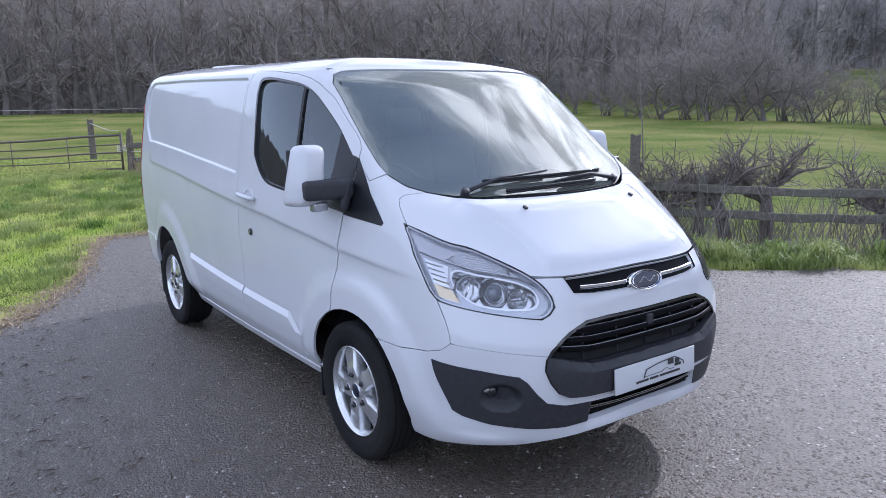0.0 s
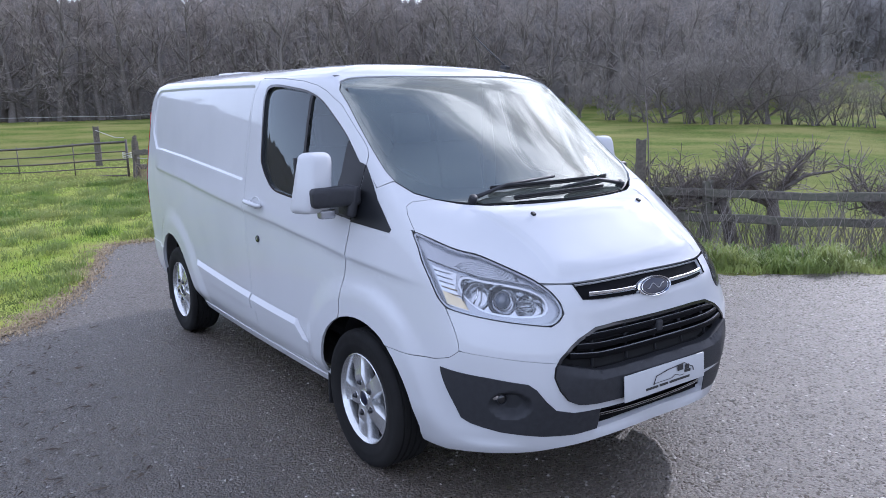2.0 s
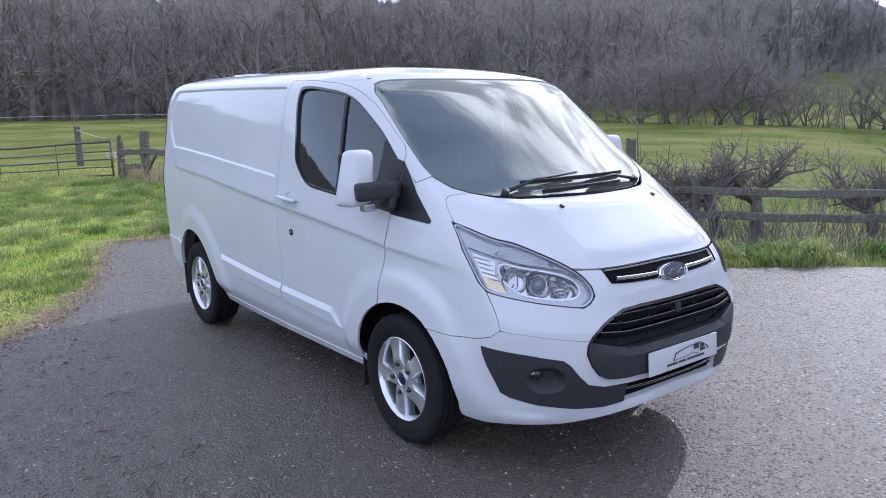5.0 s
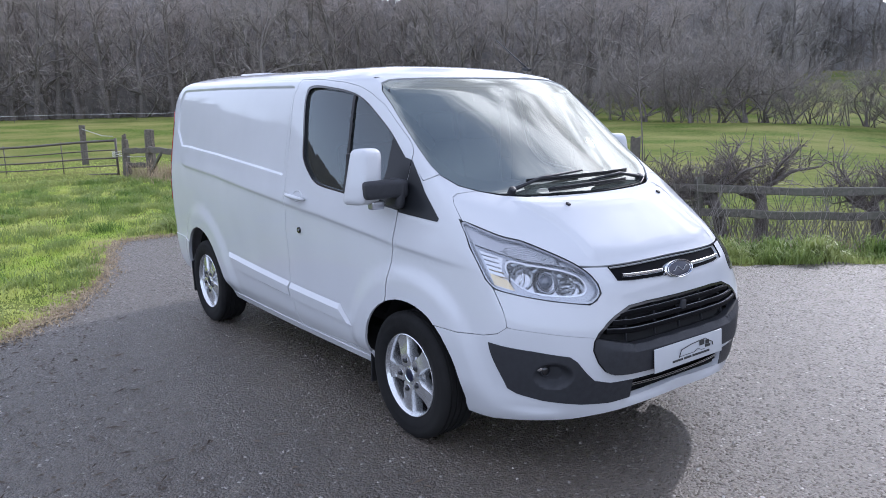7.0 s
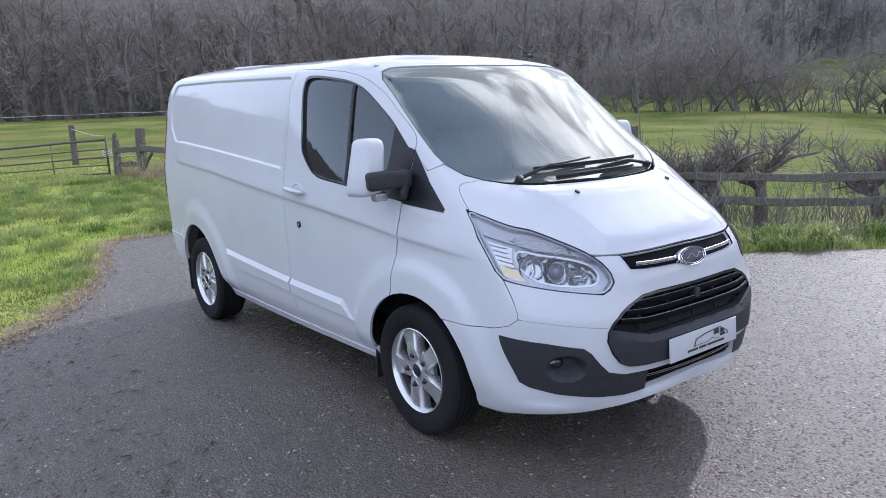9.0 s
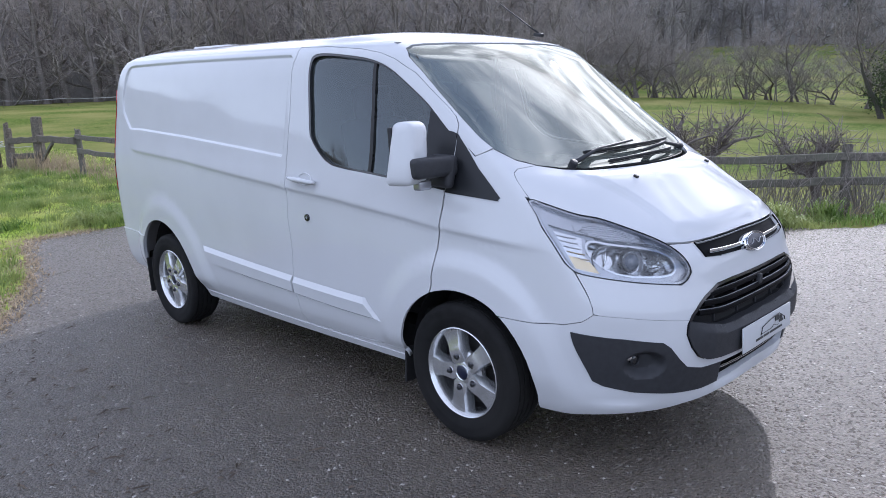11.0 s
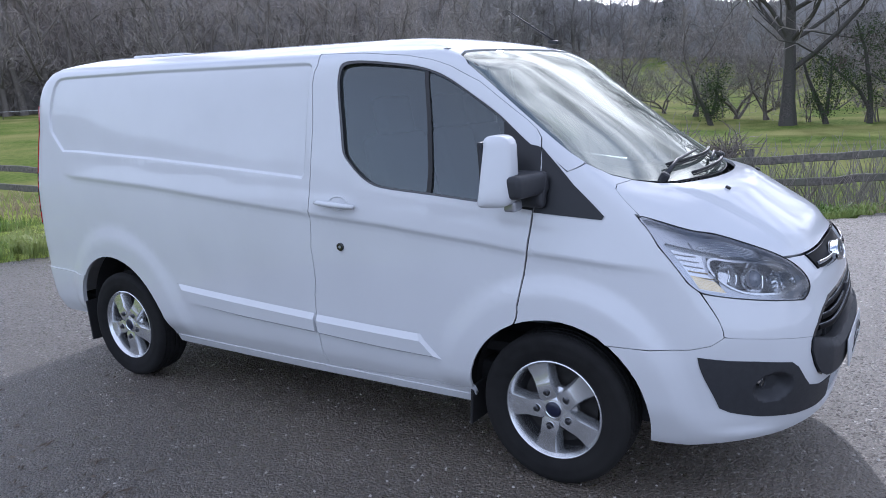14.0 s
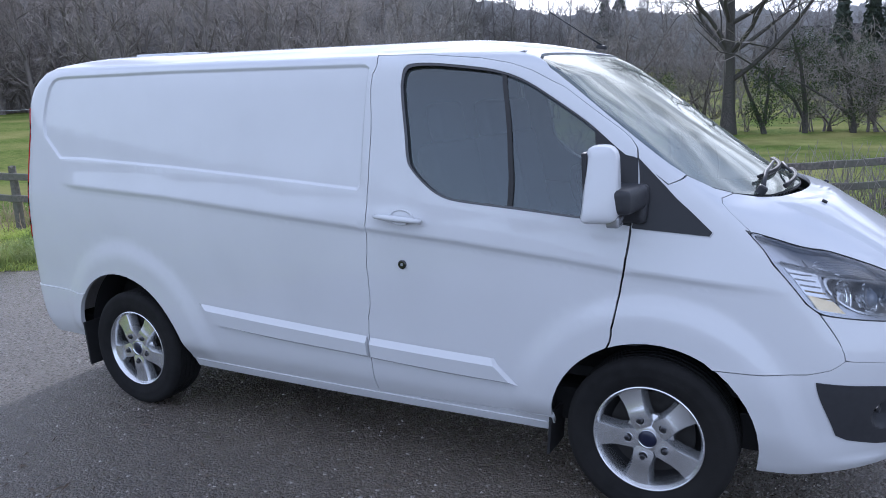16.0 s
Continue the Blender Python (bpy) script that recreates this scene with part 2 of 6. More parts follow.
def skin0(u, v):
    """The smooth skin: u from 0 (nose) through 1 (front corner) and 2 (rear corner) to 3 (tail), negative on the van's left; v the height, above 1.89 on the roof."""
    u, v = np.asarray(u, float), np.asarray(v, float)
    left, w = np.where(u < 0, 1.0, -1.0), np.abs(u)
    k = np.where(w < 1, w * NU[0], np.where(w < 2, NU[0] + (w - 1) * NU[1], NU[0] + NU[1] + (w - 2) * (NU[2] - 1)))
    k = np.clip(k, 0, sum(NU) - 1.001)
    r = np.clip((np.minimum(v, V1) - V0) / .01, 0, len(ROWS_V) - 1.001)
    i, j = r.astype(int), k.astype(int)
    a, b = (r - i)[..., None], (k - j)[..., None]
    xy = (OUTLINES[i, j] * (1 - a) + OUTLINES[i + 1, j] * a) * (1 - b) + (OUTLINES[i, j + 1] * (1 - a) + OUTLINES[i + 1, j + 1] * a) * b
    t = np.clip((v - V1) / (VTOP - V1), 0, 1)
    x = xy[..., 0] * (1 - t) + np.clip(xy[..., 0], -1.7, .2) * t
    y = xy[..., 1] * (1 - t) * left
    z = np.minimum(v, V1) + .085 * (1 - (1 - t) ** 2.6)
    z = z + .024 * (.2 - x) * bump((v - 1.0) / .8)
    return np.stack([x, y, z], -1)


PRESS = []      # pressed shapes: functions of (x, z) on the sides, metres outwards


def skin(u, v, out=0.0):
    """The skin with its pressed lines, moved outwards. Returns points and normals."""
    e, d_u = .004, .0011
    def raw(u, v):
        p = skin0(u, v)
        n = -np.cross(skin0(u + e, v) - skin0(u - e, v), skin0(u, v + e) - skin0(u, v - e))
        n /= np.linalg.norm(n, axis=-1, keepdims=True) + 1e-12
        d = np.zeros(p.shape[:-1])
        for f in PRESS:
            d = d + f(p[..., 0], p[..., 2], np.abs(p[..., 1]), np.abs(u))
        return p + n * d[..., None], n
    p, n = raw(u, v)
    g = -np.cross(raw(u + d_u, v)[0] - raw(u - d_u, v)[0], raw(u, v + e)[0] - raw(u, v - e)[0])
    g /= np.linalg.norm(g, axis=-1, keepdims=True) + 1e-12
    return p + g * out, g


UU = np.concatenate([np.linspace(0, 1, 71), np.linspace(1, 2, 191)[1:], np.linspace(2, 3, 41)[1:]])


def side_u(x, z):
    """u and v of the point of the right side above (x, z)."""
    v = z
    for _ in range(3):
        px = skin0(UU, np.full(len(UU), v))
        u = np.interp(-x, -px[:263, 0], UU[:263])
        v = np.clip(v + z - skin0(u, v)[2], V0, V1)
    return float(u), float(v)


# ---- building helpers ----
from mathutils.geometry import delaunay_2d_cdt


def mesh_part(name, verts, faces, mat, parent=None, label="", normals=None, smooth=True):
    """A mesh object from plain arrays, under parent."""
    me = bpy.data.meshes.new(name)
    me.from_pydata([tuple(map(float, v)) for v in verts], [], [tuple(map(int, f)) for f in faces])
    me.materials.append(mat)
    if smooth:
        me.polygons.foreach_set("use_smooth", [True] * len(me.polygons))
    if normals is not None:
        me.normals_split_custom_set_from_vertices([tuple(map(float, v)) for v in normals])
    me.update()
    ob = new(name, me)
    ob.parent = parent
    if label:
        tagged(ob, label)
    return ob


def part(name, bm, mat, parent=None, label="", smooth=False):
    """Links a bmesh as one mesh object under a thing or a part."""
    me = bpy.data.meshes.new(name)
    bm.to_mesh(me)
    bm.free()
    me.materials.append(mat)
    if smooth:
        me.polygons.foreach_set("use_smooth", [True] * len(me.polygons))
        me.set_sharp_from_angle(angle=radians(38))
    ob = new(name, me)
    ob.parent = parent
    if label:
        tagged(ob, label)
    return ob


def thing(name, label, category, group="", kind="", at=None):
    ob = new(name)
    if at is not None:
        ob.matrix_world = at
    return tagged(ob, label, category, group, kind)


def add_box(bm, size, at, bevel=0.0, segments=2, taper=None):
    """A box with rounded edges in bm; taper scales its top in x and y."""
    got = bmesh.ops.create_cube(bm, size=1.0)["verts"]
    for v in got:
        v.co = Vector((v.co.x * size[0], v.co.y * size[1], v.co.z * size[2]))
        if taper and v.co.z > 0:
            v.co.x, v.co.y = v.co.x * taper[0], v.co.y * taper[1]
        v.co = at @ v.co
    if bevel:
        edges = list({e for v in got for e in v.link_edges})
        bmesh.ops.bevel(bm, geom=edges, offset=bevel, segments=segments, affect="EDGES", profile=.6)


def box(size, at, bevel=0.0, segments=2, taper=None):
    bm = bmesh.new()
    add_box(bm, size, at, bevel, segments, taper)
    return bm


def tube_arrays(pts, radii, sides=6, closed=False, flat=1.0):
    """Vertices and faces of a tapered tube along pts."""
    pts = np.asarray(pts, float)
    radii = np.broadcast_to(np.asarray(radii, float), (len(pts),))
    d = np.gradient(pts, axis=0)
    if closed:
        d = np.roll(pts, -1, 0) - np.roll(pts, 1, 0)
    d /= np.linalg.norm(d, axis=1, keepdims=True) + 1e-9
    ref = np.array([0, 0, 1.0]) if abs(d[:, 2]).mean() < .8 else np.array([1.0, 0, 0])
    a = np.cross(d, ref)
    a /= np.linalg.norm(a, axis=1, keepdims=True) + 1e-9
    b = np.cross(a, d)
    th = np.arange(sides) * 2 * np.pi / sides
    v = (pts[:, None] + radii[:, None, None] * (np.cos(th)[None, :, None] * a[:, None] + flat * np.sin(th)[None, :, None] * b[:, None])).reshape(-1, 3)
    f = []
    n = len(pts)
    for i in range(n if closed else n - 1):
        for j in range(sides):
            k, i2, j2 = i * sides, ((i + 1) % n) * sides, (j + 1) % sides
            f.append((k + j, k + j2, i2 + j2, i2 + j))
    if not closed:
        f += [tuple(range(sides))[::-1], tuple((n - 1) * sides + j for j in range(sides))]
    return v, f


def tube(name, pts, radii, mat, parent, sides=8, closed=False, label="", flat=1.0):
    v, f = tube_arrays(pts, radii, sides, closed, flat)
    return mesh_part(name, v, f, mat, parent, label)


def lathe(name, profile, mat, parent, steps=48, label="", at=None):
    """A turned part about the y axis, from (radius, y) rows."""
    th = np.arange(steps) * 2 * np.pi / steps
    p = np.array(profile, float)
    v = np.stack([p[:, None, 0] * np.cos(th), np.broadcast_to(p[:, None, 1], (len(p), steps)), p[:, None, 0] * np.sin(th)], -1).reshape(-1, 3)
    f = [(i * steps + j, (i + 1) * steps + j, (i + 1) * steps + (j + 1) % steps, i * steps + (j + 1) % steps) for i in range(len(p) - 1) for j in range(steps)]
    if at is not None:
        v = np.array([at @ Vector(q) for q in v])
    ob = mesh_part(name, v, f, mat, parent, label)
    ob.data.set_sharp_from_angle(angle=radians(35))
    return ob


# ---- panels cut from the skin: outlines in (s, v), s in metres round the skin ----
def s_of(u):
    w = abs(u)
    s = w * .95 if w < 1 else .95 + (w - 1) * 4.3 if w < 2 else 5.25 + (w - 2) * .85
    return s if u >= 0 else -s


def u_of(s):
    w = np.abs(s)
    return np.sign(s) * np.where(w < .95, w / .95, np.where(w < 5.25, 1 + (w - .95) / 4.3, 2 + (w - 5.25) / .85))


def h_of(v):
    return v if v < V1 else V1 + (v - V1) * 7


def v_of(h):
    return np.where(h < V1, h, V1 + (h - V1) / 7)


def on_side(pts):
    """Outline given as (x, z) on the right side."""
    return [(s_of(u), h_of(v)) for u, v in (side_u(x, z) for x, z in pts)]


def on_skin(pts):
    return [(s_of(u), h_of(v)) for u, v in pts]


def both(pts):
    """A half outline, from the middle to the middle, mirrored to the left."""
    return pts + [(-s, h) for s, h in reversed(pts) if s > 1e-6]


def mirrored(pts):
    return [(-s, h) for s, h in reversed(pts)]


def fine(poly, step=.022):
    out = []
    for (a, b), (c, d) in zip(poly, poly[1:] + poly[:1]):
        n = max(1, int(math.hypot(c - a, d - b) / step))
        out += [(a + (c - a) * i / n, b + (d - b) * i / n) for i in range(n)]
    return out


def rounded(poly, times=2):
    """Corner cutting, for soft outlines."""
    for _ in range(times):
        out = []
        for (a, b), (c, d) in zip(poly, poly[1:] + poly[:1]):
            out += [(a * .75 + c * .25, b * .75 + d * .25), (a * .25 + c * .75, b * .25 + d * .75)]
        poly = out
    return poly


def area(poly):
    p = np.array(poly)
    return .5 * np.sum(p[:, 0] * np.roll(p[:, 1], -1) - np.roll(p[:, 0], -1) * p[:, 1])


def inset(poly, by):
    """The outline moved inwards (outwards where negative)."""
    p = np.array(poly)
    if area(poly) < 0:
        p = p[::-1]
    e = np.roll(p, -1, 0) - p
    n = np.stack([-e[:, 1], e[:, 0]], 1) / (np.linalg.norm(e, axis=1, keepdims=True) + 1e-9)
    m = n + np.roll(n, 1, 0)
    m /= np.maximum((m * np.roll(n, 1, 0)).sum(1, keepdims=True), .5)
    return [tuple(q) for q in p + m * by]


def inside(poly, q):
    p = np.array(poly)
    a, b = p, np.roll(p, -1, 0)
    x, y = q[:, 0:1], q[:, 1:2]
    cross = ((a[:, 1] > y) != (b[:, 1] > y)) & (x < (b[:, 0] - a[:, 0]) * (y - a[:, 1]) / (b[:, 1] - a[:, 1] + 1e-12) + a[:, 0])
    return cross.sum(1) % 2 == 1


def near_edge(loops, q, d):
    bad = np.zeros(len(q), bool)
    for poly in loops:
        p = np.array(poly)
        for i in range(0, len(p), 64):
            r = np.hypot(q[:, None, 0] - p[None, i:i + 64, 0], q[:, None, 1] - p[None, i:i + 64, 1])
            bad |= (r < d).any(1)
    return bad


def panel(name, outline, mat, parent, holes=(), out=0.0, step=.035, lip=.014, extra=(), label="", shift=None, folds=()):
    """A piece of the skin: its outline less the holes, moved outwards by out, with its edge turned in by lip."""
    loops = [fine(outline)] + [fine(h) for h in holes]
    p = np.array(loops[0])
    lo, hi = p.min(0), p.max(0)
    gx, gy = np.meshgrid(np.arange(lo[0] + step / 2, hi[0], step), np.arange(lo[1] + step / 2, hi[1], step))
    gx[1::2] += step / 2
    q = np.stack([gx.ravel(), gy.ravel()], 1)
    if len(extra):
        e = np.array(extra)
        q = q[~near_edge([[tuple(r) for r in e]], q, step * .3)] if len(e) < 6000 else q
        q = np.concatenate([q, e])
    q = q[inside(loops[0], q)]
    for h in loops[1:]:
        q = q[~inside(h, q)]
    q = q[~near_edge(loops, q, min(step, .022) * .45)]
    verts, edges = [], []
    for loop in loops:
        k = len(verts)
        verts += [Vector(c) for c in loop]
        edges += [(k + i, k + (i + 1) % len(loop)) for i in range(len(loop))]
    for row in folds:
        row = np.array(row)
        ok = inside(loops[0], row)
        for h in loops[1:]:
            ok &= ~inside(h, row)
        ok &= ~near_edge(loops, row, .012)
        k = len(verts)
        number = np.cumsum(ok) - 1 + k
        verts += [Vector(c) for c in row[ok]]
        edges += [(int(number[i]), int(number[i + 1])) for i in range(len(row) - 1) if ok[i] and ok[i + 1]]
        q = q[~near_edge([[tuple(c) for c in row]], q, .008)]
    verts += [Vector(c) for c in q]
    co, _, fa, *_ = delaunay_2d_cdt(verts, edges, [], 0, 1e-6)
    co = np.array([tuple(c) for c in co])
    tri = np.array([f for f in fa if len(f) == 3])
    mid = co[tri].mean(1)
    keep = inside(loops[0], mid)
    for h in loops[1:]:
        keep &= ~inside(h, mid)
    tri = tri[keep]
    used = np.unique(tri)
    back = np.full(len(co), -1)
    back[used] = np.arange(len(used))
    co, tri = co[used], back[tri]
    u, v = u_of(co[:, 0]), v_of(co[:, 1])
    off = out if shift is None else shift(co)
    pts, nor = skin(u, v)
    pts = pts + nor * np.broadcast_to(np.asarray(off, float), (len(pts),))[:, None]
    a, b, c = pts[tri[:, 0]], pts[tri[:, 1]], pts[tri[:, 2]]
    flip = (np.cross(b - a, c - a) * nor[tri[:, 0]]).sum(1) < 0
    tri[flip] = tri[flip][:, ::-1]
    faces = [tuple(t) for t in tri]
    if lip:
        count = {}
        for t in tri:
            for i in range(3):
                count[tuple(sorted((t[i], t[(i + 1) % 3])))] = (t[i], t[(i + 1) % 3]) if tuple(sorted((t[i], t[(i + 1) % 3]))) not in count else None
        rim = [e for e in count.values() if e]
        ring = sorted({i for e in rim for i in e})
        slot = {i: len(pts) + 2 * k for k, i in enumerate(ring)}
        add = np.repeat(pts[ring], 2, axis=0)
        add[1::2] -= nor[ring] * lip
        pts = np.concatenate([pts, add])
        nor = np.concatenate([nor, np.zeros_like(add)])
        faces += [(slot[b], slot[a], slot[a] + 1, slot[b] + 1) for a, b in rim]
    if shift is not None:
        ob = mesh_part(name, pts, faces, mat, parent, label)
        ob.data.set_sharp_from_angle(angle=radians(24))
        return ob
    return mesh_part(name, pts, faces, mat, parent, label, normals=nor)

# ---- the van ----
FRONT_HUB, REAR_HUB = (1.466, .335), (-1.466, .335)
RECESS = [(-2.02, 1.887), (-1.94, 1.890), (-1.06, 1.879), (-.29, 1.861), (.185, 1.849), (.206, 1.835), (.200, 1.60), (.192, 1.330), (.175, 1.305), (-.26, 1.338), (-1.02, 1.389), (-1.75, 1.425), (-1.975, 1.428),
          (-2.05, 1.490), (-2.125, 1.556), (-2.138, 1.641), (-2.115, 1.757), (-2.085, 1.840), (-2.055, 1.875)]
CREASE = [(-2.05, 1.30), (-1.86, 1.275), (-1.03, 1.236), (-.43, 1.190), (.23, 1.140), (.65, 1.108), (1.14, 1.053), (1.36, 1.021), (1.76, .981), (1.95, .965)]


def line(rows, x):
    r = np.array(rows)
    return np.interp(x, r[:, 0], r[:, 1])


RIM = np.array(RECESS)


def depth_in(x, z):
    """Distance inside the recess outline, negative outside."""
    q = np.stack([np.ravel(x), np.ravel(z)], 1)
    best = np.full(len(q), 9.0)
    hits = np.zeros(len(q), int)
    for a, b in zip(RIM, np.roll(RIM, -1, 0)):
        e = b - a
        t = np.clip(((q - a) @ e) / (e @ e), 0, 1)
        best = np.minimum(best, np.hypot(*(q - a - t[:, None] * e).T))
        hits += ((a[1] > q[:, 1]) != (b[1] > q[:, 1])) & (q[:, 0] < (b[0] - a[0]) * (q[:, 1] - a[1]) / (b[1] - a[1] + 1e-12) + a[0])
    return (np.where(hits % 2 == 1, best, -best)).reshape(np.shape(x))


def press_panel(x, z, ay, au):
    """The shallow recess of the load bay's upper side."""
    return np.where((au > 1) & (au < 2), -.013 * bump((depth_in(x, z) + .003) / .010), 0)


def press_crease(x, z, ay, au):
    """The shoulder line: proud above, tucked in below, fading at the tail and the front corner."""
    d = z - line(CREASE, x)
    ends = bump((x + 2.0) / .2) * bump((1.98 - x) / .35)
    shelf, tuck = np.clip(1 - d / .10, 0, 1), np.clip(1 + d / .026, 0, 1)
    return np.where((au > .9) & (au < 2), (.009 * np.where(d > 0, shelf ** 1.2, tuck) - .003 * bump((d + .25) / .2) * (1 - bump((d + .02) / .02))) * ends, 0)


def press_arches(x, z, ay, au):
    """Flared wheel arches."""
    out = 0
    for (hx, hz), r0 in ((FRONT_HUB, .40), (REAR_HUB, .445)):
        r = np.hypot(x - hx, z - hz)
        out = out + .024 * (1 - bump((r - r0 - .09) / .12)) * bump((z - .30) / .15)
    return np.where((au > .95) & (au < 2), out, 0)


RIDGE = [(.98, .452), (1.017, .455), (1.112, .478), (1.196, .553), (1.23, .605), (1.285, .70)]


def press_ridge(x, z, ay, au):
    """The long ridge down each side of the bonnet: the middle stands proud of the flanks."""
    d = .016 * bump((spline(RIDGE, z) - au) / .055 + .6) * bump((z - .985) / .05) * bump((1.262 - z) / .05)
    return np.where((au < 1) & (x > 1.5), d, 0)


def press_lip(x, z, ay, au):
    """The turned-in lower lip of the front bumper."""
    edge = np.interp(au, [0, .5, .8, 1.05], [.376, .352, .332, .318])
    return np.where((au < 1.12) & (x > 1.6), .006 * (1 - bump((z - edge + .014) / .016)) * bump((1.12 - au) / .06), 0)


PRESS.extend([press_panel, press_crease, press_arches, press_ridge, press_lip])

W_OUT = on_skin([(0, 1.268), (.536, 1.271), (.676, 1.283), (.781, 1.299), (.885, 1.331), (.955, 1.383), (.975, 1.427), (.99, 1.554), (1.002, 1.745), (1.008, 1.815), (.985, 1.858), (.90, 1.876), (.80, 1.882), (.55, 1.887), (0, 1.888)])
W_IN = on_skin([(0, 1.338), (.34, 1.340), (.68, 1.349), (.83, 1.38), (.90, 1.46), (.945, 1.60), (.965, 1.75), (.955, 1.83), (.86, 1.866), (.55, 1.877), (0, 1.878)])
BONNET = on_skin([(0, 1.262), (.30, 1.263), (.536, 1.267), (.676, 1.279), (.80, 1.303), (.92, 1.295), (.958, 1.279), (.975, 1.248), (.98, 1.204), (.98, 1.164),
                  (.92, 1.151), (.83, 1.107), (.751, 1.092), (.706, 1.072), (.651, 1.044), (.591, 1.012), (.551, .984), (.486, .979), (.416, .976), (0, .980)])
LAMP = on_skin([(.995, 1.180), (.92, 1.148), (.83, 1.104), (.751, 1.089), (.706, 1.069), (.651, 1.041), (.591, 1.009), (.551, .981), (.521, .949), (.506, .910), (.506, .870), (.536, .842),
                (.571, .827), (.626, .833), (.761, .850), (.870, .866), (.965, .882), (1.0, .892), (1.005, .922), (1.005, .985), (1.005, 1.057), (1.0, 1.116)])
SEAM_B = [(.225, 1.887), (.236, 1.807), (.241, 1.637), (.238, 1.395), (.233, 1.287), (.226, 1.196), (.223, 1.148), (.212, .965), (.198, .719), (.192, .608), (.188, .512), (.184, .433), (.178, .318)]
SEAM_B = [(float(np.polyval(np.polyfit(*np.array(SEAM_B).T[::-1], 3), z)), z) for _, z in SEAM_B]
ARCH_F = [(FRONT_HUB[0] + .405 * math.cos(a), FRONT_HUB[1] + .005 + .398 * math.sin(a)) for a in np.linspace(math.pi * 1.03, -.06 * math.pi, 26)]
ARCH_R = [(REAR_HUB[0] - .055 + .452 * math.cos(a), REAR_HUB[1] + .445 * math.sin(a)) for a in np.linspace(math.pi * 1.03, -.03 * math.pi, 26)]
GAP_F = [(1.307, .708), (1.321, .786), (1.336, .894), (1.357, .969), (1.374, 1.06), (1.379, 1.173)]
GAP_F = [(float(np.polyval(np.polyfit(*np.array(GAP_F).T[::-1], 2), z)), z) for _, z in GAP_F]
DOOR_TOP = [(1.385, 1.442), (1.379, 1.476), (1.353, 1.511), (1.311, 1.546), (1.196, 1.629), (1.077, 1.717), (.936, 1.791), (.844, 1.824), (.719, 1.85), (.489, 1.875)]
DOOR = on_side(SEAM_B + [p for p in ARCH_F if p[0] < 1.30 and p[1] > .318] + GAP_F + [(1.382, 1.30)] + DOOR_TOP)
GLASS_LINE = on_side([(.378, 1.79), (.382, 1.827), (.408, 1.843), (.505, 1.843), (.681, 1.820), (.798, 1.800), (.922, 1.755), (1.039, 1.679), (1.182, 1.583), (1.26, 1.516), (1.338, 1.45), (1.372, 1.415), (1.372, 1.186),
                      (1.222, 1.207), (1.132, 1.217), (.902, 1.243), (.681, 1.263), (.609, 1.277), (.539, 1.313), (.446, 1.396), (.42, 1.448)])
GLASS_LINE = rounded(GLASS_LINE, 2)
SAIL = on_side([(1.388, 1.438), (1.456, 1.372), (1.542, 1.288), (1.677, 1.168), (1.668, 1.153), (1.387, 1.178)])
WING = on_side([(x, z) for x, z in ARCH_F if 1.316 < x < 1.70][::-1] + [(x + .006, z) for x, z in GAP_F]) + on_side([(1.668, 1.150), (1.679, 1.168), (1.542, 1.291), (1.458, 1.375), (1.505, 1.338)]) + on_skin([(.960, 1.383), (.885, 1.328), (.80, 1.303), (.92, 1.295), (.958, 1.279), (.975, 1.248), (.980, 1.204), (.981, 1.178), (.996, 1.182), (1.001, 1.116), (1.006, 1.057), (1.006, .985), (1.006, .922), (1.001, .889), (.985, .723), (1.005, .691), (1.020, .671), (1.050, .659), (1.090, .659)])
NOSE = on_skin([(0, .974), (.416, .970), (.486, .974), (.540, .976), (.516, .949), (.500, .910), (.500, .868), (.532, .838), (.571, .821), (.626, .828), (.761, .845), (.870, .861), (.965, .877), (.998, .884), (.983, .727), (.955, .722), (.85, .714), (.726, .700), (.561, .681), (0, .681)])
BUMPER = on_side([(x, z) for x, z in ARCH_F if x > 1.70 and z > .265]) + [(s_of(u), v) for u, v in [(1.033, .252), (.99, .256), (.925, .266), (.736, .281), (.626, .290), (.521, .304), (.322, .320), (.137, .328), (0, .331)]]
BUMPER = on_skin([(0, .6795), (.561, .6795), (.726, .6985), (.85, .7125), (.955, .7205), (.983, .7225), (1.005, .688), (1.020, .668), (1.050, .656), (1.088, .656)]) + BUMPER
GRILLE = on_skin([(0, .806), (.257, .808), (.370, .802), (.461, .767), (.501, .743), (.548, .700), (.561, .663), (.556, .623), (.526, .564), (.491, .520), (.456, .502), (.372, .496), (0, .488)])
BAND = on_skin([(0, .627), (.342, .627), (.441, .651), (.551, .675), (.556, .663), (.552, .623), (.522, .566), (.487, .523), (.454, .506), (.372, .500), (0, .492)])
SLATS = on_skin([(0, .806), (.257, .808), (.370, .802), (.461, .767), (.501, .743), (.545, .698), (.545, .678), (.441, .651), (.342, .627), (0, .627)])
STRIP = on_skin([(0, .972), (.412, .968), (.398, .916), (.30, .908), (.10, .902), (0, .902)])
FOG = on_skin([(1.010, .643), (.815, .623), (.656, .600), (.621, .576), (.576, .520), (.536, .480), (.456, .460), (.337, .457), (.343, .369), (.446, .360), (.586, .366), (.756, .386), (.880, .413), (.925, .433)])
INTAKE = on_skin([(0, .450), (.333, .456), (.339, .370), (.19, .378), (0, .385)])


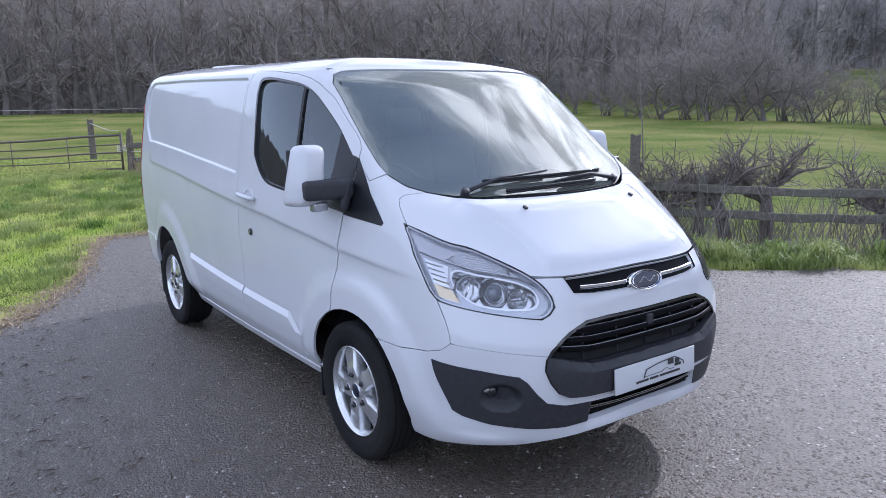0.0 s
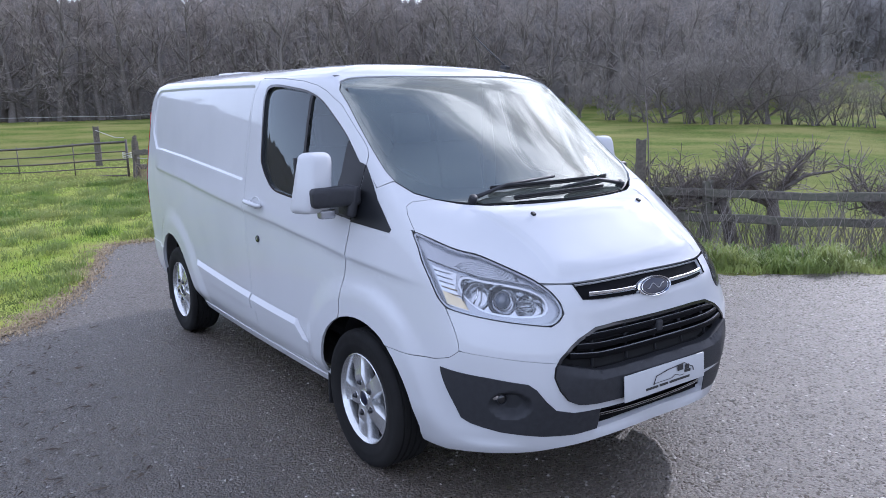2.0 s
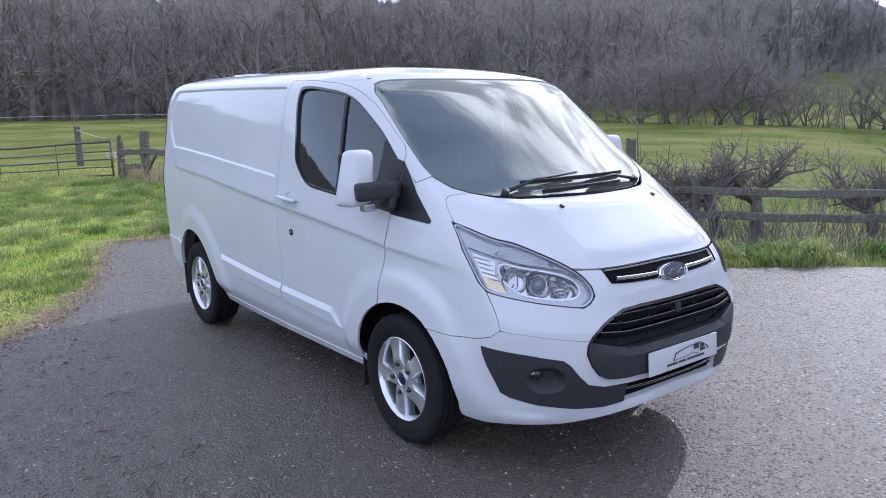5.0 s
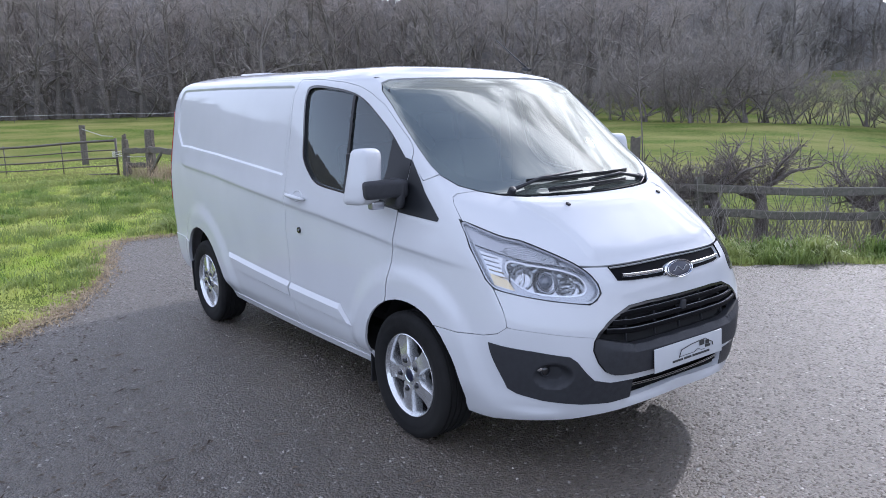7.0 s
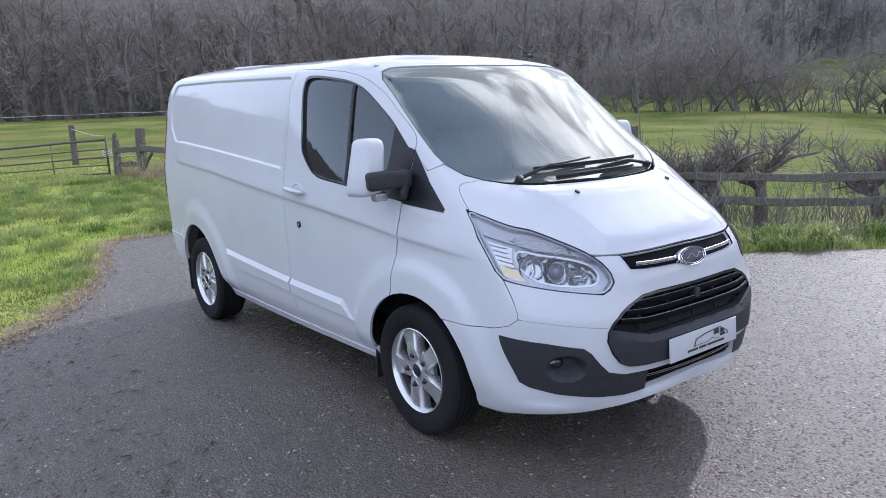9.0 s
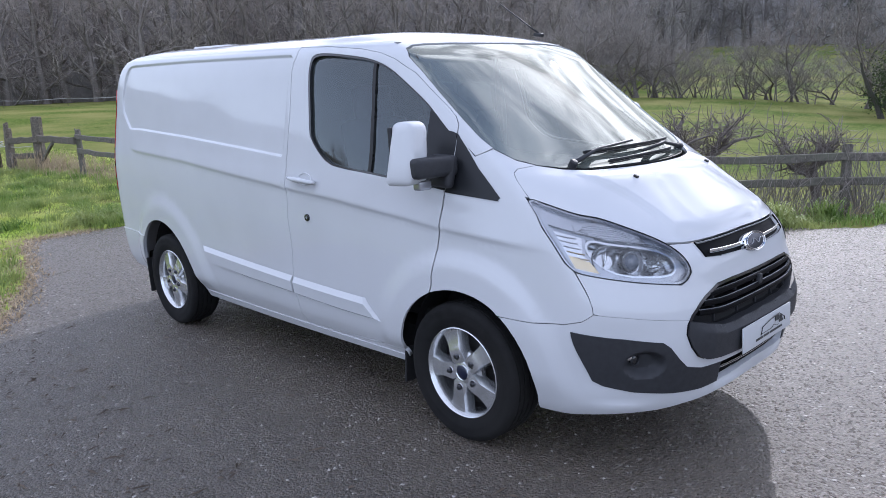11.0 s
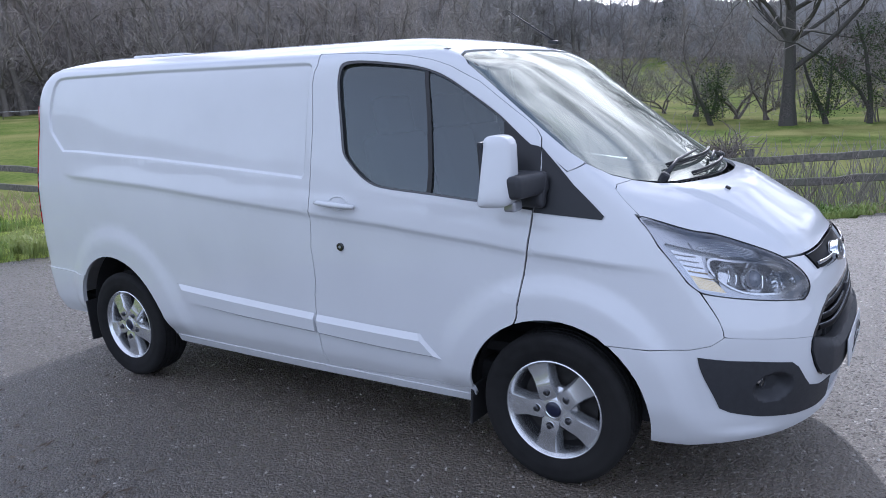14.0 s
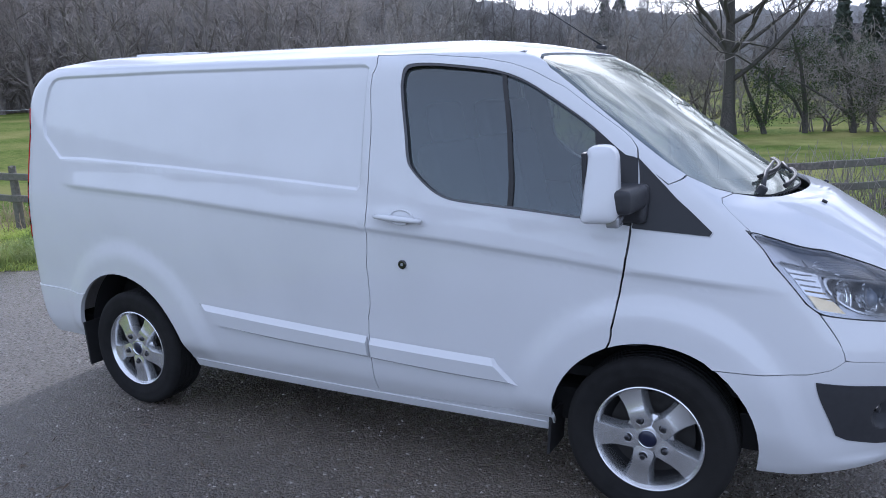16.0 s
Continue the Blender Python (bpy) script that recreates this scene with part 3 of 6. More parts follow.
def moulding(name, rows, parent, side, ends):
    """A pressed side moulding: a sloped upper face, an upright face and a turned-in lower edge along four (x, z) lines."""
    t = np.linspace(0, 1, 60)
    grid, heights = [], (.003, .024, .022, .003)
    for row, out in zip(rows, heights):
        r = np.array(row)
        k = np.concatenate([[0], np.cumsum(np.hypot(*np.diff(r, axis=0).T))])
        xz = np.stack([np.interp(t, k / k[-1], r[:, i]) for i in (0, 1)], 1)
        xz = np.concatenate([[xz[0] + (ends[0] if ends[0] else -.001, 0)], xz, [xz[-1] + (ends[1] if ends[1] else .001, 0)]])
        uv = np.array([side_u(x, z) for x, z in xz])
        lift = np.full(len(xz), out)
        lift[0] = lift[-1] = .001
        p, n = skin(uv[:, 0] * side, uv[:, 1])
        grid.append(p + n * lift[:, None])
    v, m = np.concatenate(grid), len(grid[0])
    f = [(i * m + j, i * m + j + 1, (i + 1) * m + j + 1, (i + 1) * m + j) for i in range(3) for j in range(m - 1)]
    ob = mesh_part(name, v, f if side < 0 else [q[::-1] for q in f], PAINT, parent)
    ob.data.set_sharp_from_angle(angle=radians(20))
    return ob


van = thing("van", "white panel van with black bumper inserts, parked on asphalt", "van")
folds = [on_side(fine(inset(RECESS, k), .03)) for k in (-.006, -.003, .0, .003, .007, .012)]
folds = [row + row[:1] for row in folds]
for g in (-.050, -.026, -.018, -.009, .0, .010, .030, .06):
    x = np.arange(-2.1, 1.97, .035)
    folds.append(on_side(list(zip(x, line(CREASE, x) + g))))
folds_left = [[(-p, h) for p, h in row] for row in folds]
fold = []
fold += on_side([(h[0] + r * math.cos(a), h[1] + r * math.sin(a)) for h in (FRONT_HUB, REAR_HUB) for r in (.45, .49, .52, .55, .58, .62) for a in np.linspace(.1, math.pi - .1, 36)])
fold_left = [(-s, h) for s, h in fold]


# outer shell: roof, pillars, load bay
low = .312
shell_line = [(s, low) for s in np.linspace(-6.09, 6.09, 90)] + [(s, h_of(1.9999)) for s in np.linspace(6.09, -6.09, 90)]
front_cut = both(on_skin([(0, .25)]) + on_skin([(1.10, .25)]) + on_side([(1.07, .28)]) + on_side([p for p in ARCH_F if p[0] < 1.30 and p[1] > .28]) + on_side(GAP_F + [(1.668, 1.149), (1.679, 1.169), (1.544, 1.292), (1.457, 1.377), (1.507, 1.341)]) + on_skin([(.960, 1.387), (.885, 1.335), (.781, 1.303), (.676, 1.287), (.536, 1.275), (0, 1.272)]))
rear_arch = on_side([p for p in ARCH_R if p[1] > .30]) + on_side([(REAR_HUB[0] + .38, .28), (REAR_HUB[0] - .50, .28)])
ext = lambda poly: inset(poly, -.0024)
panel("body_shell", shell_line, PAINT, van, [front_cut, both(W_OUT), ext(DOOR), ext(mirrored(DOOR)), rear_arch, mirrored(rear_arch)], step=.045, lip=.02, extra=fold + fold_left, folds=folds + folds_left)

for hand in (lambda p: p, mirrored):
    d = panel("front_door", hand(inset(DOOR, .0012)), PAINT, van, [hand(GLASS_LINE)], step=.04, extra=fold if hand is not mirrored else fold_left, folds=folds if hand is not mirrored else folds_left)
    panel("window_frame", hand(inset(GLASS_LINE, .001)), GLOSSBLACK, d, [hand(inset(GLASS_LINE, .012))], out=-.002, lip=.02)
    panel("window_pane", hand(inset(GLASS_LINE, .008)), WINDOW, d, out=-.016, lip=0, step=.06)
    panel("window_divider", hand(on_side([(.822, 1.793), (.842, 1.782), (.911, 1.25), (.890, 1.252)])), SEAL, d, out=-.006, lip=.012)
    panel("mirror_sail", hand(on_side([(1.215, 1.548), (1.26, 1.514), (1.340, 1.449), (1.370, 1.442), (1.3845, 1.436), (1.3815, 1.186), (1.225, 1.211), (1.20, 1.213), (1.235, 1.40)])), SAILBLACK, d, out=.003, lip=.02)
    w = panel("front_wing", hand(inset(WING, .0006)), PAINT, van, step=.04, extra=fold if hand is not mirrored else fold_left, folds=folds if hand is not mirrored else folds_left)
    panel("sail_panel", hand(inset(SAIL, .001)), SAILBLACK, w, out=.004, lip=.02)
    side = 1 if hand is not mirrored else -1
    moulding("side_moulding", [[(-.887, .668), (-.326, .643), (.178, .621)], [(-.838, .640), (-.326, .615), (.178, .593)], [(-.764, .568), (-.358, .549), (.178, .531)], [(-.770, .557), (-.358, .531), (.178, .513)]], van, side, (-.014, 0))
    moulding("door_moulding", [[(.198, .617), (.616, .602), (.806, .596)], [(.198, .589), (.616, .574), (.822, .567)], [(.198, .527), (.607, .508), (.888, .500)], [(.198, .510), (.607, .490), (.912, .484)]], d, side, (0, .012))
    # sill strip
    panel("sill", hand(on_side([(-1.06, .316), (0, .316), (1.035, .316), (1.035, .276), (0, .268), (-1.06, .268)])), PAINT, van, out=.005, lip=.02)
    panel("rear_bumper", hand(on_side([p for p in ARCH_R if p[0] < -1.8 and .33 < p[1] < .63]) + on_skin([(2.0, .635), (2.5, .635), (2.5, .32), (2.0, .32)])), PAINT, van, out=.006, lip=.008)
    panel("rear_lamp", hand(on_skin([(1.990, 1.665), (2.000, 1.66), (2.02, 1.60), (2.04, 1.0), (2.005, .93), (1.994, .95)])), RED, van, out=.006, lip=.02, label="tall red rear lamp on the body corner")

panel("bonnet", inset(both(BONNET), .0018), PAINT, van, step=.020, folds=[on_skin([(k * (float(spline(RIDGE, z)) + g), float(z)) for z in np.arange(.985, 1.262, .012)]) for g in (.033, .020, .006, -.008, -.022) for k in (1, -1)])
panel("nose_panel", both(NOSE), PAINT, van, [both(GRILLE), both(STRIP)], step=.03)
panel("front_bumper", both(BUMPER), PAINT, van, [both(GRILLE), inset(FOG, .0), inset(mirrored(FOG), 0), both(INTAKE)], step=.03, lip=.03)

# windscreen with its black printed border
screen = panel("windscreen", inset(both(W_OUT), .006), SCREEN, van, out=-.004, lip=0, step=.06)
panel("black_border", inset(both(W_OUT), .004), SEAL, screen, [both(W_IN)], out=-.009, lip=.01, label="black printed border of the windscreen")

def bar(name, stations, mat, parent, tall, deep, out, label=""):
    """A bar laid along the skin through (u, v) stations, with a rounded box section."""
    r = np.array(stations)
    t = np.linspace(0, 1, 33)
    k = np.linspace(0, 1, len(r))
    u, v = np.interp(t, k, r[:, 0]), np.interp(t, k, r[:, 1])
    p, n = skin(u, v, out)
    up = np.array([0, 0, 1.0])
    ring = [(-.5, -1), (-.5, 0), (-.3, .12), (.3, .12), (.5, 0), (.5, -1)]
    verts = np.concatenate([[q + up * a * tall + m * b * deep for a, b in ring] for q, m in zip(p, n)])
    faces = [(i * 6 + j, i * 6 + (j + 1) % 6, (i + 1) * 6 + (j + 1) % 6, (i + 1) * 6 + j) for i in range(32) for j in range(6)]
    faces += [tuple(range(6))[::-1], tuple(32 * 6 + j for j in range(6))]
    return mesh_part(name, verts, faces, mat, parent, label, smooth=False)


# headlamps
LID = [(.985, 1.070), (.88, 1.036), (.78, 1.008), (.666, .992), (.60, .978), (.548, .950)]
CHAMBER = on_skin([(.865, 1.018), (.905, .965), (.875, .905), (.80, .872), (.62, .860), (.565, .878), (.555, .935), (.60, .965), (.666, .982), (.78, .998)])
STEPS = on_skin([(.982, 1.052), (.992, .973), (.994, .902), (.895, .884), (.922, .961), (.878, 1.025)])
EYELID = on_skin([(.885, 1.045), (.875, 1.075), (.79, 1.083), (.716, 1.073), (.64, 1.030), (.60, .988), (.666, .997), (.78, 1.014)])
for hand in (lambda p: p, mirrored):
    side = 1 if hand is not mirrored else -1
    lamp = panel("headlight", hand(inset(rounded(LAMP, 3), .001)), CLEARLENS, van, out=.001, lip=0, label="clear headlight with chrome reflectors")
    smooth_lamp = rounded(LAMP, 3)
    panel("lamp_seal", hand(inset(smooth_lamp, -.0035)), SEAL, lamp, [hand(inset(smooth_lamp, -.0005))], out=.0025, lip=.02)
    panel("lamp_housing", hand(inset(LAMP, .003)), LAMPGREY, lamp, out=-.085, lip=-.07)
    panel("lamp_bowl", hand(inset(LAMP, .002)), LAMPGREY, lamp, [hand(CHAMBER)], out=-.022, lip=.02)
    panel("chrome_rim", hand(inset(smooth_lamp, -.001)), LAMPGREY, lamp, [hand(inset(smooth_lamp, .008))], out=-.002, lip=.02)
    panel("chamber", hand(CHAMBER), REFLECT, lamp, out=-.070, lip=-.05)
    panel("chamber_rim", hand(inset(rounded(CHAMBER, 2), -.003)), REFLECT, lamp, [hand(inset(rounded(CHAMBER, 2), .005))], out=-.014, lip=.03)
    panel("turn_reflector", hand(STEPS), REFLECT, lamp, out=-.018, lip=.02)
    panel("turn_foot", hand(on_skin([(.990, .955), (.993, .904), (.897, .886), (.912, .930)])), AMBER, lamp, out=-.014, lip=.01)
    for k in range(6):
        v0 = 1.022 - k * .021
        bar("step", [(side * (.905 + .010 * math.sin(k * .7)), v0), (side * .94, v0 + .004), (side * .984, v0 + .012)], REFLECT if k < 3 else AMBER, lamp, .006, .006, -.0165)
    panel("eyelid", hand(EYELID), LAMPGREY, lamp, out=-.016, lip=.02)
    for k in range(6):
        along = np.linspace(.872 - .010 * abs(k - 2), .625, 12)
        lo_v = np.interp(-along, [-.885, -.78, -.666, -.60], [1.048, 1.018, 1.002, .992])
        hi_v = np.interp(-along, [-.885, -.79, -.716, -.64, -.60], [1.060, 1.077, 1.068, 1.026, .996])
        p, n = skin(along * side, lo_v + (hi_v - lo_v) * (k + .6) / 6.4, -.0155)
        tube("eyelid_rib", p, .0016, REFLECT, lamp, 6)
    bar("lid_line", [(side * u, v) for u, v in LID], REFLECT, lamp, .007, .02, -.005)
    for (u, v, r, deep) in ((.838, .948, .056, .05), (.732, .934, .060, .05), (.640, .912, .042, .040)):
        c, n = skin(np.array(u * side), np.array(v))
        ahead = Vector(n).lerp(Vector((1, 0, 0)), .55).normalized()
        turn = Matrix.Translation(Vector(c) - Vector(n) * .034) @ ahead.to_track_quat("Y", "Z").to_matrix().to_4x4()
        lathe("reflector_bowl", [(r, 0), (r * .97, -.006), (r * .8, -deep * .5), (r * .45, -deep * .85), (.004, -deep)], REFLECT, lamp, 28, at=turn)
        lathe("bowl_rim", [(r * .98, -.004), (r * 1.05, .002), (r * 1.08, -.004)], CHROME, lamp, 28, at=turn)
        if r == .056:
            tube("bowl_blade", [turn @ Vector((-.012, .004, .05)), turn @ Vector((.0, .010, .0)), turn @ Vector((.026, .004, -.048))], .004, CHROME, lamp, 6)
        elif r > .056:
            lathe("projector_lens", [(.033, -.012), (.033, .004), (.028, .016), (.016, .024), (.001, .027)], GLASSBALL, lamp, 28, at=turn)
            lathe("lens_ring", [(.034, -.014), (.041, -.002), (.039, .004), (.034, .002)], LAMPGREY, lamp, 28, at=turn)
        else:
            for k in range(4):
                part("reflector_rib", box((r * 1.5, .012, .004), turn @ Matrix.Translation((0, -.014, -.026 + k * .017)) @ Matrix.Rotation(radians(25), 4, "X"), .001), CHROME, lamp)

# grille: dark recess, slats, lower bar
recess = panel("grille", both(inset(SLATS, -.004)), LINER, van, out=-.055, lip=-.055, label="black grille with thin slats")
panel("grille_surround", both(inset(GRILLE, -.001)), GLOSSBLACK, recess, [inset(both(GRILLE), .012)], out=.002, lip=.05)


for v0, v1, ue in ((.768, .764, .43), (.728, .735, .475), (.690, .702, .505)):
    st = [(-ue, v1), (-.36, v0), (-.18, v0), (0, v0), (.18, v0), (.36, v0), (ue, v1)]
    bar("slat", st, SLATBLACK, recess, .024, .045, -.004)
    bar("slat_edge", [(u, v + .0115) for u, v in st], GREYLINE, recess, .0025, .006, -.002)
for u in (-.37, -.18, 0, .18, .37):
    p, n = skin(np.array([u, u]), np.array([.64, .80]), -.03)
    tube("upright", p, .007, PLASTIC, recess, 6)
c, n = skin(np.array(-.0), np.array(.752))
part("camera_boss", box((.02, .035, .045), Matrix.Translation(Vector(c)), .006), PLASTIC, recess)
lower_edge = np.array([(q[0], q[1]) for q in fine(both(on_skin([(0, .627), (.342, .627), (.441, .651), (.551, .675)]))[:], .01)])
panel("lower_bar", both(BAND), PLASTIC, recess, step=.011, lip=.04,
      shift=lambda co: .006 + .022 * np.clip(np.min(np.hypot(co[:, None, 0] - lower_edge[None, ::2, 0], co[:, None, 1] - lower_edge[None, ::2, 1]), axis=1) / .03, 0, 1) * np.clip((.52 - np.abs(co[:, 0])) / .12, 0.2, 1))
board = part("number_board", box((.007, .523, .113), pose(2.510, -.004, .535, 0, -3, 0), .004), PLATE, van, "white board with a dark van outline and a bar of writing", True)
for y0, wide in ((-.098, .078), (-.022, .056), (.083, .136)):
    part("writing_bar", box((.002, wide, .010), pose(2.5155, y0, .506, 0, -3, 0), 0), INK, board)
# the drawn van on the board: roof line, screen, wheel arches
drawn = [(-.10, .518), (-.085, .553), (-.01, .566), (.10, .574), (.125, .560), (.16, .545), (.165, .528)]
tube("drawn_line", [(2.5175, y + .01, z) for y, z in drawn], .0022, INK, board, 5)
part("drawn_window", box((.002, .036, .024), pose(2.5170, .085, .557, 0, -3, 0), 0), INK, board)
part("drawn_window", box((.002, .026, .020), pose(2.5170, .130, .553, 0, -3, 0), 0), INK, board)
part("drawn_lamp", box((.002, .040, .012), pose(2.5165, .135, .534, 0, -3, 0), 0), INK, board)
tube("drawn_line", [(2.5165, y, .522 + .010 * math.sin(max(0, (y - .03) / .05) * math.pi) * (.03 < y < .08)) for y in np.linspace(-.09, .11, 24)], .0013, INK, board, 5)

# upper strip, chrome bars and oval badge
strip = panel("upper_grille", both(inset(STRIP, -.002)), SLATBLACK, van, out=-.012, lip=-.02)
for k in (1, -1):
    bar("chrome_bar", [(k * .11, .924), (k * .20, .925), (k * .28, .927), (k * .365, .930)], CHROME, strip, .017, .03, .006)
c, n = skin(np.array(0.0), np.array(.915))
face = Matrix.Translation(Vector(c) + Vector(n) * .012) @ Vector(n).lerp(Vector((1, 0, 0)), .3).to_track_quat("Y", "Z").to_matrix().to_4x4() @ Matrix.Diagonal((1, 1, .42, 1))
badge = lathe("oval_badge", [(.106, -.03), (.106, .0), (.100, .006), (.094, .004), (.094, -.005)], CHROME, strip, 48, "blue oval badge in a chrome ring", face)
lathe("badge_face", [(.095, .001), (.06, .005), (.001, .006)], BLUE, badge, 48, "", face)
lathe("badge_line", [(.086, .0035), (.083, .0052), (.080, .0042)], CHROME, badge, 48, "", face)
tube("badge_wave", [face @ Vector((.055 * t, .0075, .030 * math.sin(t * 5) * (1 - .5 * abs(t)))) for t in np.linspace(-1, 1, 40)], .0022, GREYLINE, badge, 5)

# black lower corners with fog lamps, lower intake
for hand in (lambda p: p, mirrored):
    side = 1 if hand is not mirrored else -1
    su = s_of(.722) * side
    def dish(co):
        r = np.hypot((co[:, 0] - su) / .088, (co[:, 1] - .507) / .066)
        return .004 - .045 * (1 - bump((r - .45) / .55))
    f = panel("fog_panel", hand(FOG), PLASTIC, van, step=.010, lip=.03, shift=dish)
    c, n = skin(np.array(.755 * side), np.array(.522))
    at = Matrix.Translation(Vector(c) - Vector(n) * .022) @ Vector((1, -.25 * side, 0)).to_track_quat("Y", "Z").to_matrix().to_4x4()
    lathe("fog_lamp", [(.021, -.02), (.021, -.004), (.017, -.001), (.008, .001), (.001, .002)], GLOSSBLACK, f, 24, at=at)
    lathe("fog_ring", [(.020, -.004), (.023, .001), (.026, -.006)], PLASTIC, f, 24, at=at)
    c, n = skin(np.array(.786 * side), np.array(.540))
    lathe("fog_bulb", [(.014, -.01), (.014, .003), (.008, .007), (.001, .008)], CHROME, f, 14, at=Matrix.Translation(Vector(c) - Vector(n) * .012) @ Vector((1, -.6 * side, .1)).to_track_quat("Y", "Z").to_matrix().to_4x4())
intake = panel("lower_intake", both(inset(INTAKE, -.004)), LINER, van, out=-.06, lip=-.06)
for v0 in (.412, .420):
    bar("intake_trim", [(-.330, v0 + .008), (-.16, v0 + .002), (0, v0), (.16, v0 + .002), (.330, v0 + .008)], CHROME, intake, .0028, .010, -.010)
for v0 in (.395, .438):
    bar("intake_slat", [(-.332, v0 + .006), (-.16, v0), (0, v0), (.16, v0), (.332, v0 + .006)], SLATBLACK, intake, .012, .03, -.022)

# underside, arch liners and floor pan
part("underbody", box((4.3, 1.5, .16), Matrix.Translation((-.05, 0, .36)), .03), LINER, van)
for hub, r in ((FRONT_HUB, .44), (REAR_HUB, .50)):
    for side in (-1, 1):
        a = np.linspace(-.15, math.pi + .15, 30)
        ys = (.60, .70, .80)
        v = np.array([(hub[0] + r * math.cos(t), side * y, hub[1] + r * math.sin(t)) for y in ys for t in a] + [(hub[0], side * .60, hub[1])])
        f = [(j * 30 + i, j * 30 + i + 1, (j + 1) * 30 + i + 1, (j + 1) * 30 + i) for j in range(2) for i in range(29)] + [(i, i + 1, 90) for i in range(29)]
        mesh_part("arch_liner", v, f, LINER, van)

# wheels
wheels = []
for hx, hy, sy in ((FRONT_HUB[0], .925, -1), (REAR_HUB[0], .915, -1), (FRONT_HUB[0], .925, 1), (REAR_HUB[0], .915, 1)):
    at = pose(hx, sy * (hy - .022), .335, 0, 0, 0 if sy > 0 else 180)
    rim = lathe("wheel", [(.205, -.19), (.203, -.06), (.199, -.030), (.204, -.004), (.2095, .002), (.212, .011), (.2155, .014), (.2195, .012), (.222, .002), (.218, -.01), (.218, -.19)], ALLOY, van, 64, "silver five-spoke alloy wheel", at)
    prof = [(.215, -.185), (.24, -.195), (.29, -.198), (.318, -.190), (.331, -.172), (.335, -.150)]
    for k in range(4):
        y0 = -.150 + k * .035
        prof += [(.335, y0 + .003), (.335, y0 + .026), (.327, y0 + .028), (.327, y0 + .033)]
    prof += [(.335, -.008), (.331, .006), (.318, .019), (.300, .024), (.292, .022), (.270, .025), (.262, .0235), (.245, .020), (.228, .012), (.217, .004)]
    lathe("tyre", prof, TYRE, rim, 72, "", at)
    lathe("brake_disc", [(.17, -.085), (.17, -.075), (.08, -.075), (.07, -.05), (.03, -.05)], STEEL, rim, 40, "", at)
    lathe("back_dish", [(.205, -.10), (.18, -.12), (.10, -.13), (.02, -.13)], LINER, rim, 40, "", at)
    lathe("hub", [(.098, -.05), (.095, -.030), (.078, -.018), (.056, .000), (.035, .003)], ALLOY, rim, 40, "", at)
    lathe("centre_cap", [(.033, -.005), (.033, .006), (.029, .009), (.015, .012), (.001, .0125)], BLUE, rim, 28, "dark blue centre cap", at)
    lathe("cap_ring", [(.033, .004), (.0365, .008), (.037, .0)], CHROME, rim, 28, "", at)
    for k in range(5):
        ang = k * 2 * math.pi / 5 + (.087 if hx > 0 else .30)
        bm = bmesh.new()
        # radius, half width on top, height: flat inner pad with the nut, a break, then a wider blade falling to the rim
        top = [(.036, .026, .000), (.062, .041, .006), (.088, .038, .008), (.114, .034, .010), (.122, .034, .006), (.160, .039, -.001), (.190, .046, -.003), (.2095, .052, -.002)]
        rows = []
        for r, w, y in top:
            out = .004 + .009 * bump((r - .06) / .05)
            rows.append([bm.verts.new(q) for q in ((r, y - .060, -w - out), (r, y - .020, -w - out * .75), (r, y - .002, -w), (r, y, 0), (r, y - .002, w), (r, y - .020, w + out * .75), (r, y - .060, w + out))])
        for a, b in zip(rows, rows[1:]):
            for i in range(6):
                bm.faces.new((a[i], b[i], b[i + 1], a[i + 1]))
        bm.transform(at @ Matrix.Rotation(ang, 4, "Y"))
        bmesh.ops.recalc_face_normals(bm, faces=bm.faces)
        part("spoke", bm, ALLOY, rim, "", True)
        a2 = ang + math.pi / 5
        m = at @ Matrix.Rotation(ang, 4, "Y") @ Matrix.Translation((.080, 0, 0))
        lathe("nut_well", [(.0145, -.004), (.0175, .0035), (.0205, .0042), (.0230, .001)], ALLOY, rim, 18, "", m @ Matrix.Translation((0, .003, 0)))
        lathe("well_floor", [(.0172, .0032), (.001, .0030)], LINER, rim, 14, "", m @ Matrix.Translation((0, .0035, 0)))
        lathe("wheel_nut", [(.0125, -.002), (.0125, .011), (.0085, .0150), (.001, .0155)], NUT, rim, 6, "", m @ Matrix.Translation((0, .004, 0)))
    wheels.append(rim)

# mud flaps
for x, y, w, z0, z1, lean in ((1.045, .79, .19, .17, .36, 4), (-1.945, .79, .17, .16, .43, -4)):
    for side in (-1, 1):
        part("mud_flap", box((.014, w, z1 - z0), pose(x, side * y, (z0 + z1) / 2, 0, lean, 0), .006), LINER, van)

